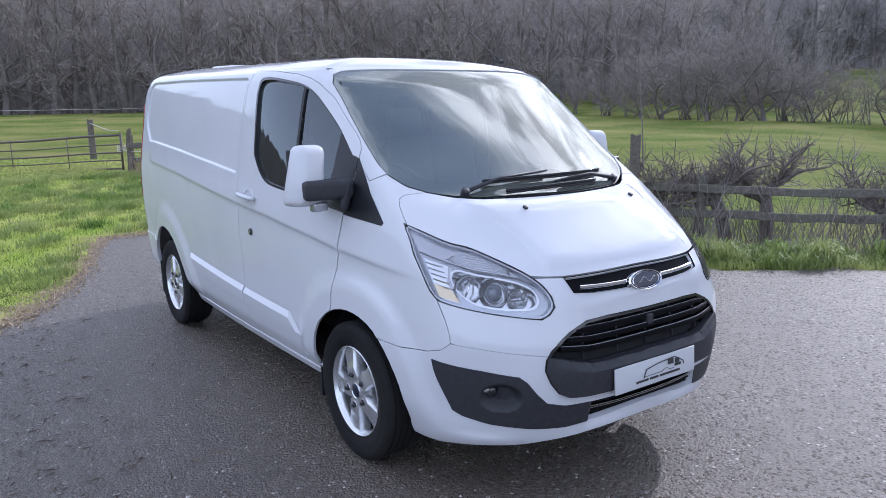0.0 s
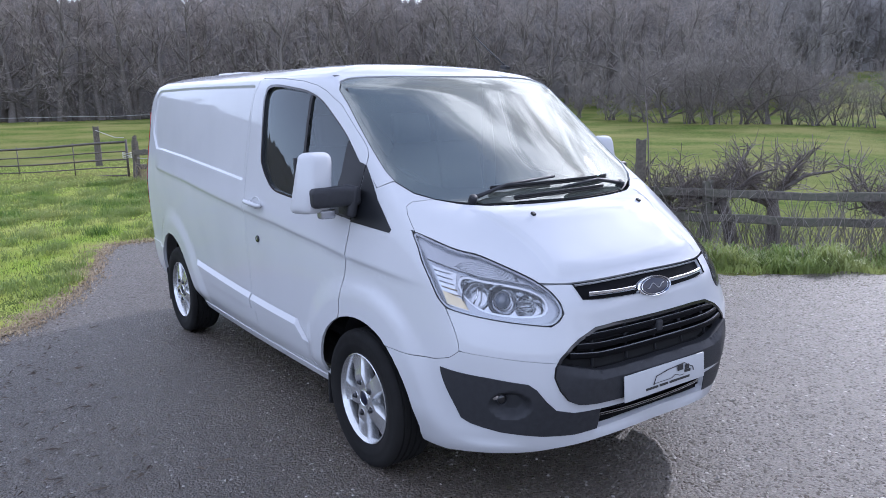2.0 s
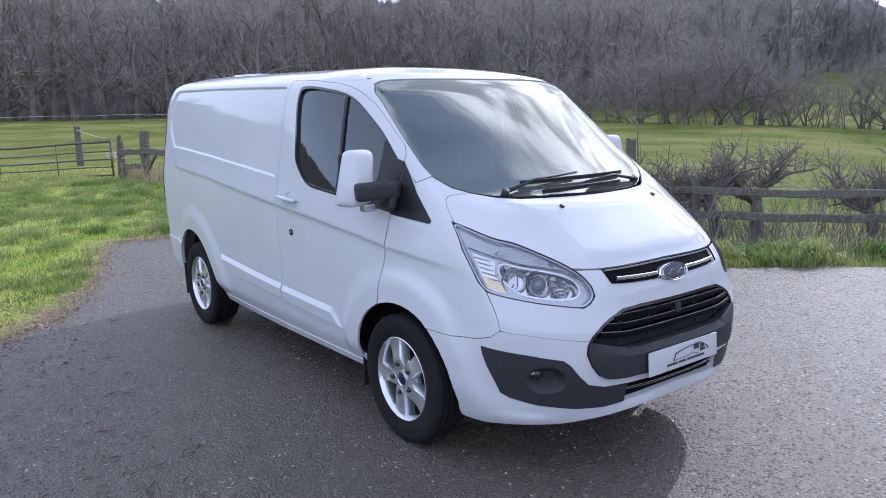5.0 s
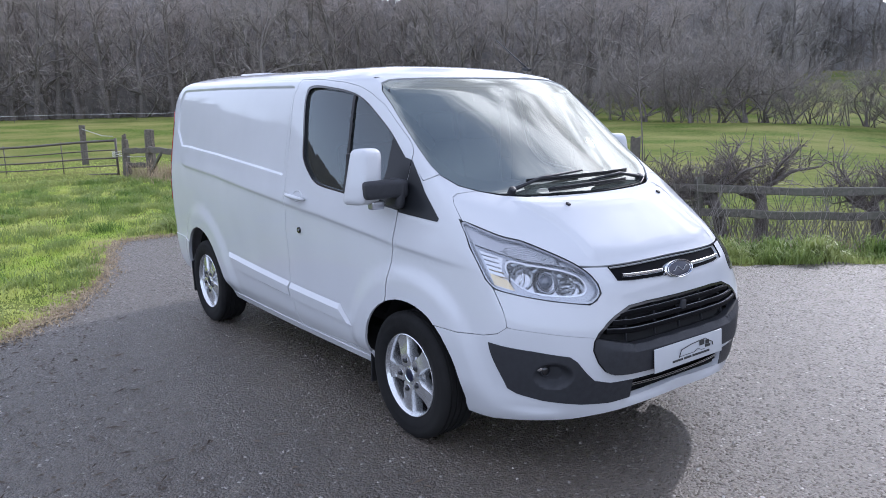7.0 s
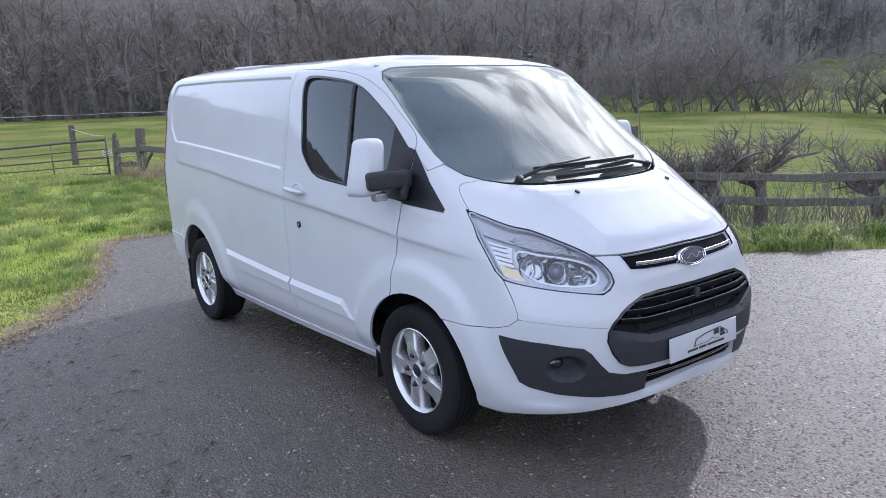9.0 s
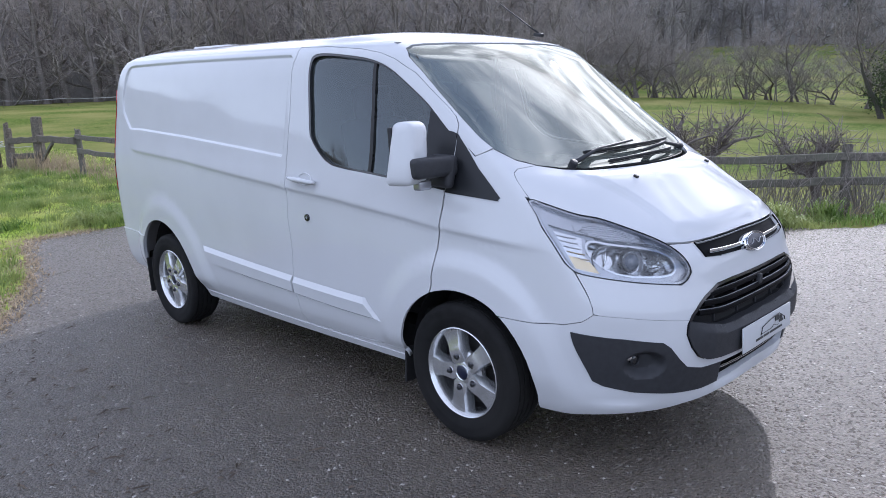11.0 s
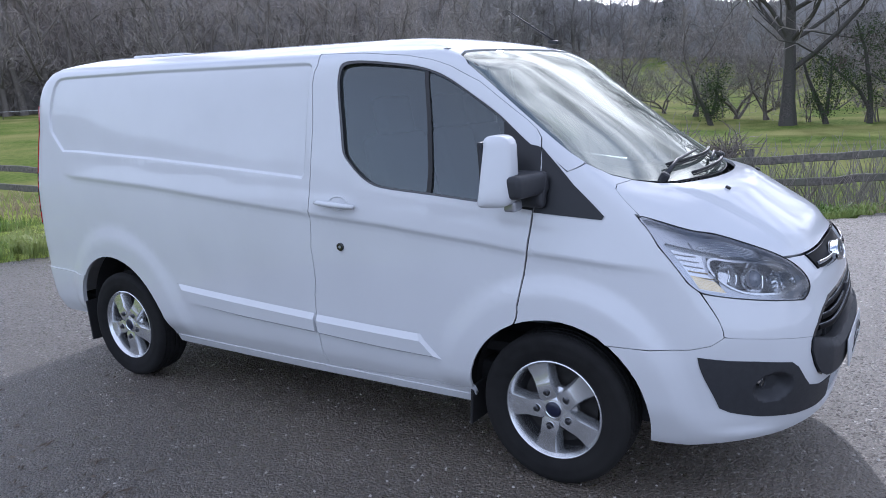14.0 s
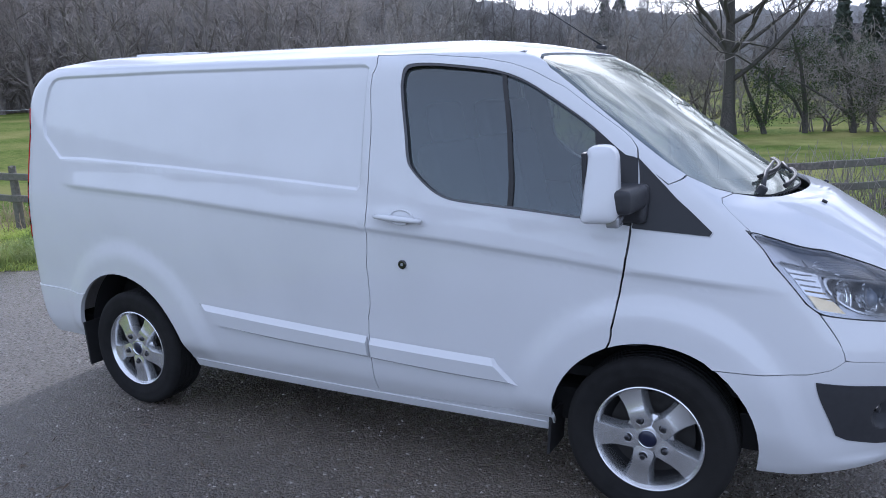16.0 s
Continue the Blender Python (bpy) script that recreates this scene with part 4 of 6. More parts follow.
# door mirrors
for side in (-1, 1):
    bm = bmesh.new()
    add_box(bm, (.135, .172, .278), Matrix.Identity(4), .044, 4, (.74, .88))
    for v in bm.verts:
        ahead = min(1, max(0, v.co.x / .135 + .5))
        if v.co.y * side > 0:
            v.co.y *= 1 - .50 * ahead ** 1.5
        v.co.y += side * .020 * (v.co.z / .14) * -1
        v.co.x += -.12 * (v.co.y * side - .0) ** 2 * 2 - .02 * (v.co.z / .14) ** 2
    back = 0 if side < 0 else -.11
    bm.transform(pose(1.330 + back, side * (1.045 + back * .4), 1.366, 0, 0, side * -6))
    m = part("door_mirror", bm, PAINT, van, "white door mirror on a black arm", True)
    part("mirror_back", box((.02, .135, .245), pose(1.265 + back, side * (1.042 + back * .4), 1.360, 0, -2, side * -6), .008), PLASTIC, m)
    bm = box((.125, .235, .090), pose(1.378 + back, side * .973, 1.302, 0, 0, side * 6), .024, 3)
    part("mirror_arm", bm, PLASTIC, m, "", True)
    part("mirror_foot", box((.15, .05, .15), pose(1.375 + back, side * .892, 1.275, side * 12, 0, side * 8), .025, 3), PLASTIC, m, "", True)
    part("mirror_indicator", box((.05, .075, .045), pose(1.352 + back, side * 1.000, 1.222, 0, 0, 0), .012, 3), LAMPGREY, m, "clear indicator lens under the mirror", True)

# door handles, locks
for side in (-1, 1):
    p, n = skin(np.array([side_u(x, 1.181)[0] * -side for x in np.linspace(.29, .52, 12)]), np.array([1.186 - .00 * k for k in range(12)]))
    lift = .012 + .022 * np.sin(np.linspace(.12, math.pi - .12, 12)) ** .5
    v, f = tube_arrays(p + n * lift[:, None] + np.array([0, 0, 1.0]) * np.linspace(.006, -.008, 12)[:, None], .0190 * np.sin(np.linspace(.35, math.pi - .35, 12)) ** .4, 10, flat=.75)
    h = mesh_part("door_handle", v, f, PAINT, van)
    u0, v0 = side_u(.407, 1.192)
    c, n = skin(np.array(u0 * -side), np.array(v0))
    at = Matrix.Translation(Vector(c) + Vector(n) * .001) @ Vector(n).to_track_quat("Y", "Z").to_matrix().to_4x4()
    lathe("handle_cup", [(.058, -.002), (.055, .0035), (.049, .0035), (.040, -.004), (.001, -.006)], PAINT, h, 36, "", at @ Matrix.Diagonal((1.05, 1, .62, 1)))
    u0, v0 = side_u(.405, .983)
    c, n = skin(np.array(u0 * -side), np.array(v0))
    at = Matrix.Translation(Vector(c)) @ Vector(n).to_track_quat("Y", "Z").to_matrix().to_4x4()
    k = lathe("door_lock", [(.020, -.004), (.020, .007), (.016, .010), (.009, .010), (.008, .006), (.001, .006)], GLOSSBLACK, van, 24, "", at)
    lathe("key_barrel", [(.007, .004), (.007, .009), (.001, .0095)], GREYLINE, k, 14, "", at)

# wipers, washer jets, aerial, roof cover
def on(u, v, out):
    p, n = skin(np.array(u), np.array(v), out)
    return p
for arm, blade in ((((.591, 1.287), (.345, 1.327), (-.01, 1.346)), ((.45, 1.325), (-.50, 1.330))), (((-.566, 1.287), (-.34, 1.312), (.01, 1.294)), ((.365, 1.279), (-.345, 1.288)))):
    a = [on(u, v, d) for (u, v), d in zip(arm, (.014, .026, .028))]
    w = tube("wiper", a, (.011, .008, .006), PLASTIC, van, 8)
    t = np.linspace(0, 1, 14)
    (u0, v0), (u1, v1) = blade
    b = np.array([on(u0 + (u1 - u0) * k, v0 + (v1 - v0) * k, .016 + .005 * math.sin(k * math.pi)) for k in t])
    tube("wiper_blade", b, .007, SEAL, w, 8)
    tube("wiper_rubber", b - np.array([0, 0, .010]) + np.array([.004, 0, 0]), .004, SEAL, w, 5)
    tube("wiper_rail", b + np.array([.006, 0, .006]), .003, PLASTIC, w, 5)
    lathe("wiper_pivot", [(.020, -.03), (.020, .008), (.014, .014), (.001, .016)], PLASTIC, w, 18, "", Matrix.Translation(Vector(a[0])) @ Vector((.5, 0, .8)).to_track_quat("Y", "Z").to_matrix().to_4x4())
for u in (.368, -.42):
    p = on(u, 1.214, .004)
    part("washer_jet", box((.022, .018, .012), Matrix.Translation(Vector(p)) @ Matrix.Rotation(radians(25), 4, "Y"), .004), SEAL, van)
p0 = Vector((.865, .49, 1.930))
part("aerial_base", box((.06, .035, .022), pose(*p0, 0, 10, 0), .008), SEAL, van)
tube("aerial", [p0 + Vector((0, 0, .01)), p0 + Vector((-.10, .0, .075)), p0 + Vector((-.30, .0, .21))], (.006, .0045, .003), SEAL, van, 6)
part("roof_vent", box((.50, .34, .060), pose(-1.60, -.18, 1.987, 0, 1.4, 0), .018, 3), PAINT, van, "", True)

# inner trim behind the doors and under the roof
for hand in (lambda p: p, mirrored):
    panel("door_lining", hand(on_side([(.20, 1.15), (1.42, 1.06), (1.44, 1.40)] + [(x + .03, z + .03) for x, z in DOOR_TOP] + [(.21, 1.90)])), TRIM, van, [hand(inset(GLASS_LINE, .010))], out=-.040, lip=0, step=.09)
part("roof_lining", box((.66, 1.36, .02), pose(.55, 0, 1.865, 0, 0, 0), .005), TRIM, van)

# cabin: bulkhead, floor, dashboard, wheel, seats
part("bulkhead", box((.04, 1.62, 1.45), Matrix.Translation((.22, 0, 1.12)), .01), LINER, van)
part("cabin_floor", box((1.75, 1.5, .05), Matrix.Translation((1.05, 0, .52)), .01), LINER, van)
bm = bmesh.new()
sect = [(1.20, .62), (1.22, 1.02), (1.28, 1.13), (1.40, 1.175), (1.62, 1.20), (1.78, 1.21), (1.80, .62)]
front, back = ([bm.verts.new((x, y, z)) for x, z in sect] for y in (-.66, .66))
bm.faces.new(front), bm.faces.new(back[::-1])
for i in range(len(sect)):
    j = (i + 1) % len(sect)
    bm.faces.new((front[i], back[i], back[j], front[j]))
bmesh.ops.recalc_face_normals(bm, faces=bm.faces)
bmesh.ops.bevel(bm, geom=bm.edges[:], offset=.02, segments=2, affect="EDGES")
dash = part("dashboard", bm, DASH, van, "", True)
part("dash_binnacle", box((.16, .36, .09), pose(1.33, -.40, 1.20, 0, -18, 0), .03, 3), DASH, dash, "", True)
part("centre_console", box((.20, .30, .34), pose(1.26, 0, .98, 0, 12, 0), .03, 3), TRIM, dash, "", True)
a = np.linspace(0, 2 * np.pi, 40, endpoint=False)
ringm = pose(1.10, -.40, 1.19, 0, 62, 0)
st = tube("steering_wheel", [ringm @ Vector((.19 * math.cos(t), .19 * math.sin(t), 0)) for t in a], .015, DASH, van, 8, True)
for t in (0.15, math.pi - .15, -math.pi / 2):
    tube("steering_spoke", [ringm @ Vector((0, 0, -.03)), ringm @ Vector((.18 * math.sin(t), .18 * math.cos(t), 0))], .014, DASH, st, 6)
tube("steering_column", [ringm @ Vector((0, 0, -.02)), ringm @ Vector((0, 0, -.30))], .04, DASH, st, 10)
for y in (-.42, .12, .46):
    seat = part("seat", box((.48, .44 if y < 0 else .34, .14), pose(.66, y, .84, 0, -6, 0), .05, 3), CLOTH, van, "dark grey cloth cab seat", True)
    part("backrest", box((.13, .44 if y < 0 else .34, .62), pose(.42, y, 1.18, 0, -12, 0), .05, 3), CLOTH, seat, "", True)
    part("headrest", box((.09, .26, .20), pose(.36, y, 1.57, 0, -10, 0), .04, 3), CLOTH, seat, "", True)
part("rear_view_mirror", box((.03, .24, .07), pose(1.08, -.02, 1.76, 0, -15, 0), .012), LINER, van)

# ---- ground, asphalt, grass ----
def surface(name, a, b, c, fine_scale, patch_scale, rough, relief, relief_size, glow=0.0, island=False, speck=0.0, spec=0.5):
    """Two-scale mixture of three colours with relief; glow adds light that comes through leaves; island varies it piece by piece."""
    m = bpy.data.materials.new(name)
    m.use_nodes = True
    n, l = m.node_tree.nodes, m.node_tree.links
    bs = n["Principled BSDF"]
    bs.inputs["Roughness"].default_value, bs.inputs["Specular IOR Level"].default_value = rough, spec
    where, small, big = n.new("ShaderNodeTexCoord"), n.new("ShaderNodeTexNoise"), n.new("ShaderNodeTexNoise")
    small.inputs["Scale"].default_value, small.inputs["Detail"].default_value = fine_scale, 6
    big.inputs["Scale"].default_value, big.inputs["Detail"].default_value = patch_scale, 5
    l.new(where.outputs["Object"], small.inputs["Vector"])
    l.new(where.outputs["Object"], big.inputs["Vector"])
    r1, r2 = n.new("ShaderNodeMapRange"), n.new("ShaderNodeMapRange")
    for r in (r1, r2):
        r.inputs[1].default_value, r.inputs[2].default_value = .36, .66
    if speck:
        r2.inputs[4].default_value = .45
    m1, m2 = n.new("ShaderNodeMix"), n.new("ShaderNodeMix")
    m1.data_type = m2.data_type = "RGBA"
    m1.inputs[6].default_value, m1.inputs[7].default_value, m2.inputs[7].default_value = (*a, 1), (*b, 1), (*c, 1)
    if island:
        g = n.new("ShaderNodeNewGeometry")
        l.new(g.outputs["Random Per Island"], m1.inputs[0])
    else:
        l.new(small.outputs["Fac"], r1.inputs[0])
        l.new(r1.outputs[0], m1.inputs[0])
    l.new(big.outputs["Fac"], r2.inputs[0])
    l.new(r2.outputs[0], m2.inputs[0])
    l.new(m1.outputs[2], m2.inputs[6])
    last = m2.outputs[2]
    if speck:
        chips, pick, m3 = n.new("ShaderNodeTexVoronoi"), n.new("ShaderNodeMapRange"), n.new("ShaderNodeMix")
        chips.inputs["Scale"].default_value = 110
        pick.inputs[1].default_value, pick.inputs[2].default_value = .84, .92
        m3.data_type = "RGBA"
        m3.inputs[7].default_value = (speck, speck * .97, speck * .92, 1)
        tone = n.new("ShaderNodeSeparateColor")
        l.new(where.outputs["Object"], chips.inputs["Vector"])
        l.new(chips.outputs["Color"], tone.inputs[0])
        l.new(tone.outputs[0], pick.inputs[0])
        l.new(pick.outputs[0], m3.inputs[0])
        l.new(last, m3.inputs[6])
        last = m3.outputs[2]
    l.new(last, bs.inputs["Base Color"])
    if relief:
        bump_node, form = n.new("ShaderNodeBump"), n.new("ShaderNodeTexVoronoi" if speck else "ShaderNodeTexNoise")
        form.inputs["Scale"].default_value = relief_size
        bump_node.inputs["Distance"].default_value = relief
        l.new(where.outputs["Object"], form.inputs["Vector"])
        l.new(form.outputs[0], bump_node.inputs["Height"])
        l.new(bump_node.outputs[0], bs.inputs["Normal"])
    if glow:
        through_leaf, mix = n.new("ShaderNodeBsdfTranslucent"), n.new("ShaderNodeMixShader")
        mix.inputs[0].default_value = glow
        l.new(last, through_leaf.inputs["Color"])
        l.new(bs.outputs[0], mix.inputs[1])
        l.new(through_leaf.outputs[0], mix.inputs[2])
        l.new(mix.outputs[0], n["Material Output"].inputs["Surface"])
    return m




def asphalt_material():
    """Worn tarmac: dark binder with rounded stones of two sizes, each with its own tone and polish, dusty in patches.
    """
    m = bpy.data.materials.new("asphalt")
    m.use_nodes = True
    n, l = m.node_tree.nodes, m.node_tree.links
    bs = n["Principled BSDF"]
    where = n.new("ShaderNodeTexCoord")
    def node(kind, **values):
        k = n.new(kind)
        for key, value in values.items():
            k.inputs[key.replace("_", " ")].default_value = value
        return k
    def mixed(fac, a, b):
        k = n.new("ShaderNodeMix")
        k.data_type = "RGBA"
        for slot, value in ((0, fac), (6, a), (7, b)):
            if isinstance(value, (tuple, float)):
                k.inputs[slot].default_value = value
            else:
                l.new(value, k.inputs[slot])
        return k.outputs[2]
    def ranged(source, a, b, c=0.0, d=1.0):
        k = n.new("ShaderNodeMapRange")
        for slot, value in zip((1, 2, 3, 4), (a, b, c, d)):
            k.inputs[slot].default_value = value
        l.new(source, k.inputs[0])
        return k.outputs[0]
    stones, grit, dust_glow, wear = node("ShaderNodeTexVoronoi", Scale=74.0), node("ShaderNodeTexVoronoi", Scale=190.0), node("ShaderNodeTexNoise", Scale=.55, Detail=6.0), node("ShaderNodeTexNoise", Scale=6.0, Detail=5.0)
    for k in (stones, grit, dust_glow, wear):
        l.new(where.outputs["Object"], k.inputs["Vector"])
    tone = n.new("ShaderNodeSeparateColor")
    l.new(stones.outputs["Color"], tone.inputs[0])
    tone2 = n.new("ShaderNodeSeparateColor")
    l.new(grit.outputs["Color"], tone2.inputs[0])
    stone = mixed(ranged(tone.outputs[0], .25, 1.0), (0.038, 0.030, 0.023, 1), (0.205, 0.171, 0.136, 1))
    fines = mixed(tone2.outputs[1], (0.024, 0.019, 0.015, 1), (0.140, 0.116, 0.090, 1))
    base = mixed(ranged(stones.outputs["Distance"], .30, .62), stone, fines)
    base = mixed(ranged(tone.outputs[2], .987, .996), base, (.50, .47, .43, 1))
    base = mixed(ranged(dust_glow.outputs["Fac"], .42, .72, 0, .40), base, (0.145, 0.118, 0.090, 1))
    base = mixed(ranged(wear.outputs["Fac"], .35, .70, 0, .35), base, (0.067, 0.053, 0.040, 1))
    l.new(base, bs.inputs["Base Color"])
    l.new(ranged(tone.outputs[1], .35, 1.0, .54, .17), bs.inputs["Roughness"])
    bs.inputs["Specular IOR Level"].default_value = .78
    height, height2, both_h = n.new("ShaderNodeMath"), n.new("ShaderNodeMath"), n.new("ShaderNodeMath")
    height.operation, height2.operation, both_h.operation = "MULTIPLY", "MULTIPLY_ADD", "ADD"
    height.inputs[1].default_value = -1.0
    l.new(stones.outputs["Distance"], height.inputs[0])
    l.new(tone.outputs[2], height2.inputs[0])
    height2.inputs[1].default_value = .45
    l.new(height.outputs[0], height2.inputs[2])
    l.new(height2.outputs[0], both_h.inputs[0])
    fine_h = n.new("ShaderNodeMath")
    fine_h.operation, fine_h.inputs[1].default_value = "MULTIPLY", -.4
    l.new(grit.outputs["Distance"], fine_h.inputs[0])
    l.new(fine_h.outputs[0], both_h.inputs[1])
    relief = node("ShaderNodeBump", Distance=.0095, Strength=1.0)
    l.new(both_h.outputs[0], relief.inputs["Height"])
    l.new(relief.outputs[0], bs.inputs["Normal"])
    return m


ASPHALT = asphalt_material()
TURF = surface("turf", (0.060, 0.100, 0.018), (0.150, 0.190, 0.045), (0.216, 0.211, 0.074), 5, .22, .95, .06, 14, spec=.02)
BLADES = surface("grass_blades", (0.174, 0.295, 0.029), (0.540, 0.660, 0.140), (0.600, 0.620, 0.205), 4, 1.1, .55, 0, 1, glow=.45, island=True, spec=.35)
VERGE = surface("verge_blades", (0.060, 0.130, 0.018), (0.230, 0.340, 0.075), (0.330, 0.370, 0.125), 4, 1.1, .50, 0, 1, glow=.35, island=True, spec=.35)
STONES = surface("loose_stones", (0.162, 0.149, 0.135), (0.567, 0.540, 0.499), (0.324, 0.297, 0.270), 4, 3, .8, 0, 1, island=True)
STRAW = surface("dead_stems", (.26, .20, .13), (.60, .49, .32), (.40, .31, .21), 5, 2, .8, 0, 1, glow=.15, island=True)
EYE_AT = (4.0, -3.0)


def terrain(x, y):
    """Ground height: level round the van, a shallow dip behind the verge, a field that rises to the woods and a slope on the far right."""
    x, y = np.asarray(x, float), np.asarray(y, float)
    d = np.hypot(x - EYE_AT[0], y - EYE_AT[1])
    az = np.degrees(np.arctan2(y - EYE_AT[1], x - EYE_AT[0])) % 360
    left = bump((az - 122) / 30) * (1 - bump((az - 215) / 30))
    z = left * 1.5 * bump((d - 24) / 66)
    right = (1 - left) * bump((az - 50) / 20) * (1 - bump((az - 190) / 20))
    z = z + right * (-.75 * bump((d - 12) / 26) * (1 - bump((az - 104) / 18)) + 6.0 * bump((d - 55) / 80) + 0.35 * bump((d - 40) / 12) * bump((az - 100) / 14))
    fence = (y - (.62 * x + 6.15)) / 1.18
    z = z - .20 * bump((fence + .9) / .8) * (1 - bump((fence - .4) / 3)) * bump((x + 5.5) / 2)
    return z


EDGE = [(-.6, -6.5), (-1.35, -3.6), (-2.09, -2.29), (-2.77, -1.75), (-4.02, -1.2), (-5.4, -.84), (-6.28, -.56), (-6.30, .3), (-6.15, 1.0), (-3.2, 2.45), (.13, 4.13), (1.16, 5.24), (2.52, 7.07), (4.3, 9.8), (9, 17), (40, 17), (40, -40), (-.6, -40)]


def ragged(poly, step, by, until):
    out, r = [], np.random.RandomState(9)
    for k, ((a, b), (c, d)) in enumerate(zip(poly, poly[1:] + poly[:1])):
        n = max(1, int(math.hypot(c - a, d - b) / step)) if k < until else 4
        for i in range(n):
            x, y = a + (c - a) * i / n, b + (d - b) * i / n
            w = by * (noise.noise((x * 1.3, y * 1.3, 0)) + .7 * noise.noise((x * 5, y * 5, 3)) + .3 * noise.noise((x * 16, y * 16, 5))) if k < until else 0
            out.append((x + w, y - w))
    return out


kerb_line = ragged(EDGE, .06, .10, 14)
grid = [(x, y) for x in np.arange(-6, 12, .5) for y in np.arange(-10, 12, .5)]
grid = [q for q, k in zip(grid, inside(kerb_line, np.array(grid))) if k]
co, _, fa, *_ = delaunay_2d_cdt([Vector(q) for q in kerb_line + grid], [(i, (i + 1) % len(kerb_line)) for i in range(len(kerb_line))], [], 0, 1e-5)
tri = np.array([f for f in fa if len(f) == 3])
flat = np.array([tuple(c) for c in co])
tri = tri[inside(kerb_line, flat[tri].mean(1))]
lift = np.array([.006 * noise.noise((x * .5, y * .5, 8)) for x, y in flat])
asphalt = mesh_part("asphalt_drive", np.column_stack([flat, lift]), tri, ASPHALT)
tagged(asphalt, "dark grey worn asphalt drive with loose chippings", "drive", kind="structure")

rings = np.concatenate([np.arange(.6, 24, .6), 24 * 1.09 ** np.arange(1, 48)])
spokes = 180
th = np.arange(spokes) * 2 * np.pi / spokes
gx, gy = (1 + rings[:, None] * np.cos(th)).ravel(), (rings[:, None] * np.sin(th)).ravel()
gz = terrain(gx, gy) - .02 + np.array([.035 * noise.noise((x * .35, y * .35, 1)) for x, y in zip(gx, gy)])
pave = inside(EDGE, np.column_stack([gx, gy]))
gz = np.where(pave, -.06, gz + .015)
gv = np.concatenate([np.column_stack([gx, gy, gz]), [(1, 0, -.06)]])
n_r = len(rings)
gf = [(i * spokes + j, i * spokes + (j + 1) % spokes, (i + 1) * spokes + (j + 1) % spokes, (i + 1) * spokes + j) for i in range(n_r - 1) for j in range(spokes)]
gf += [(len(gv) - 1, j, (j + 1) % spokes) for j in range(spokes)]
gf = [f[::-1] if len(f) == 4 else f for f in gf]
ground = mesh_part("ground", gv, [f[::-1] if len(f) == 4 else f for f in gf], TURF)
tagged(ground, "green pasture turf with worn patches", "grass", kind="structure")


def blades(name, roots, height, width, lean, label, mat=None, seed=1, rise=None):
    """Many grass blades, each a bent strip of its own, joined into one object."""
    r = np.random.RandomState(seed)
    n = len(roots)
    h = height * (.55 + .9 * r.rand(n)) if np.ndim(height) == 0 else np.asarray(height) * (.7 + .6 * r.rand(n))
    a, b = r.rand(n) * 2 * np.pi, r.rand(n) * 2 * np.pi
    out = lean * (.3 + r.rand(n)) * h
    w = width * (.6 + .8 * r.rand(n))
    z0 = terrain(roots[:, 0], roots[:, 1]) - .01 if rise is None else rise
    base = np.column_stack([roots, z0])
    side = np.column_stack([np.cos(a), np.sin(a), np.zeros(n)]) * w[:, None]
    bend = np.column_stack([np.cos(b), np.sin(b), np.zeros(n)])
    up = np.array([0, 0, 1.0])
    mid = base + bend * (out * .3)[:, None] + up * (h * .6)[:, None]
    tip = base + bend * out[:, None] + up * (h * (1 - .25 * lean))[:, None]
    v = np.stack([base - side / 2, base + side / 2, mid - side * .4, mid + side * .4, tip], 1).reshape(-1, 3)
    k = np.arange(n)[:, None] * 5
    quads = k + np.array([0, 1, 3, 2])
    tris = k + np.array([2, 3, 4])
    me = bpy.data.meshes.new(name)
    me.from_pydata(v.tolist(), [], quads.tolist() + tris.tolist())
    me.materials.append(mat or BLADES)
    ob = new(name, me)
    return tagged(ob, label, "grass", kind="stuff")


def scatter(n, x0, x1, y0, y1, seed, keep=None):
    r = np.random.RandomState(seed)
    q = np.column_stack([x0 + (x1 - x0) * r.rand(n), y0 + (y1 - y0) * r.rand(n)])
    q = q[~inside(inset(EDGE, .03), q)]
    return q if keep is None else q[keep(q)]


lawn = np.concatenate([scatter(84000, -8.5, -1.2, -4.5, 3.6, 1), scatter(40000, -16, -8, -4.5, 4, 2), scatter(12000, -26, -16, -4, 6, 3)])
lawn_tall = np.array([.046 + .034 * noise.noise((x * .8, y * .8, 0)) + .075 * max(0, noise.noise((x * 3.1, y * 3.1, 4)) + .45 * noise.noise((x * 8, y * 8, 6))) for x, y in lawn])
blades("lawn_grass", lawn, lawn_tall, .012, .90, "short bright green lawn grass beside the drive", seed=2)
tuft_mid = scatter(420, -17, -2, -4, 3.6, 8)
tufts = np.concatenate([c + np.random.RandomState(i).randn(90, 2) * .10 for i, c in enumerate(tuft_mid)])
tufts = tufts[~inside(EDGE, tufts)]
blades("grass_tufts", tufts, .15, .011, .85, "longer tussocks of green grass on the lawn", mat=VERGE, seed=3)


def verge_band(n, d0, d1, x0, x1, seed):
    """Points in a strip along the far edge of the asphalt, d0 to d1 metres behind it."""
    r = np.random.RandomState(seed)
    e = np.array(EDGE[7:15])
    x = x0 + (x1 - x0) * r.rand(n)
    y = np.interp(x, e[:, 0], e[:, 1])
    d = d0 + (d1 - d0) * r.rand(n)
    return np.column_stack([x - d * .55, y + d * .83])


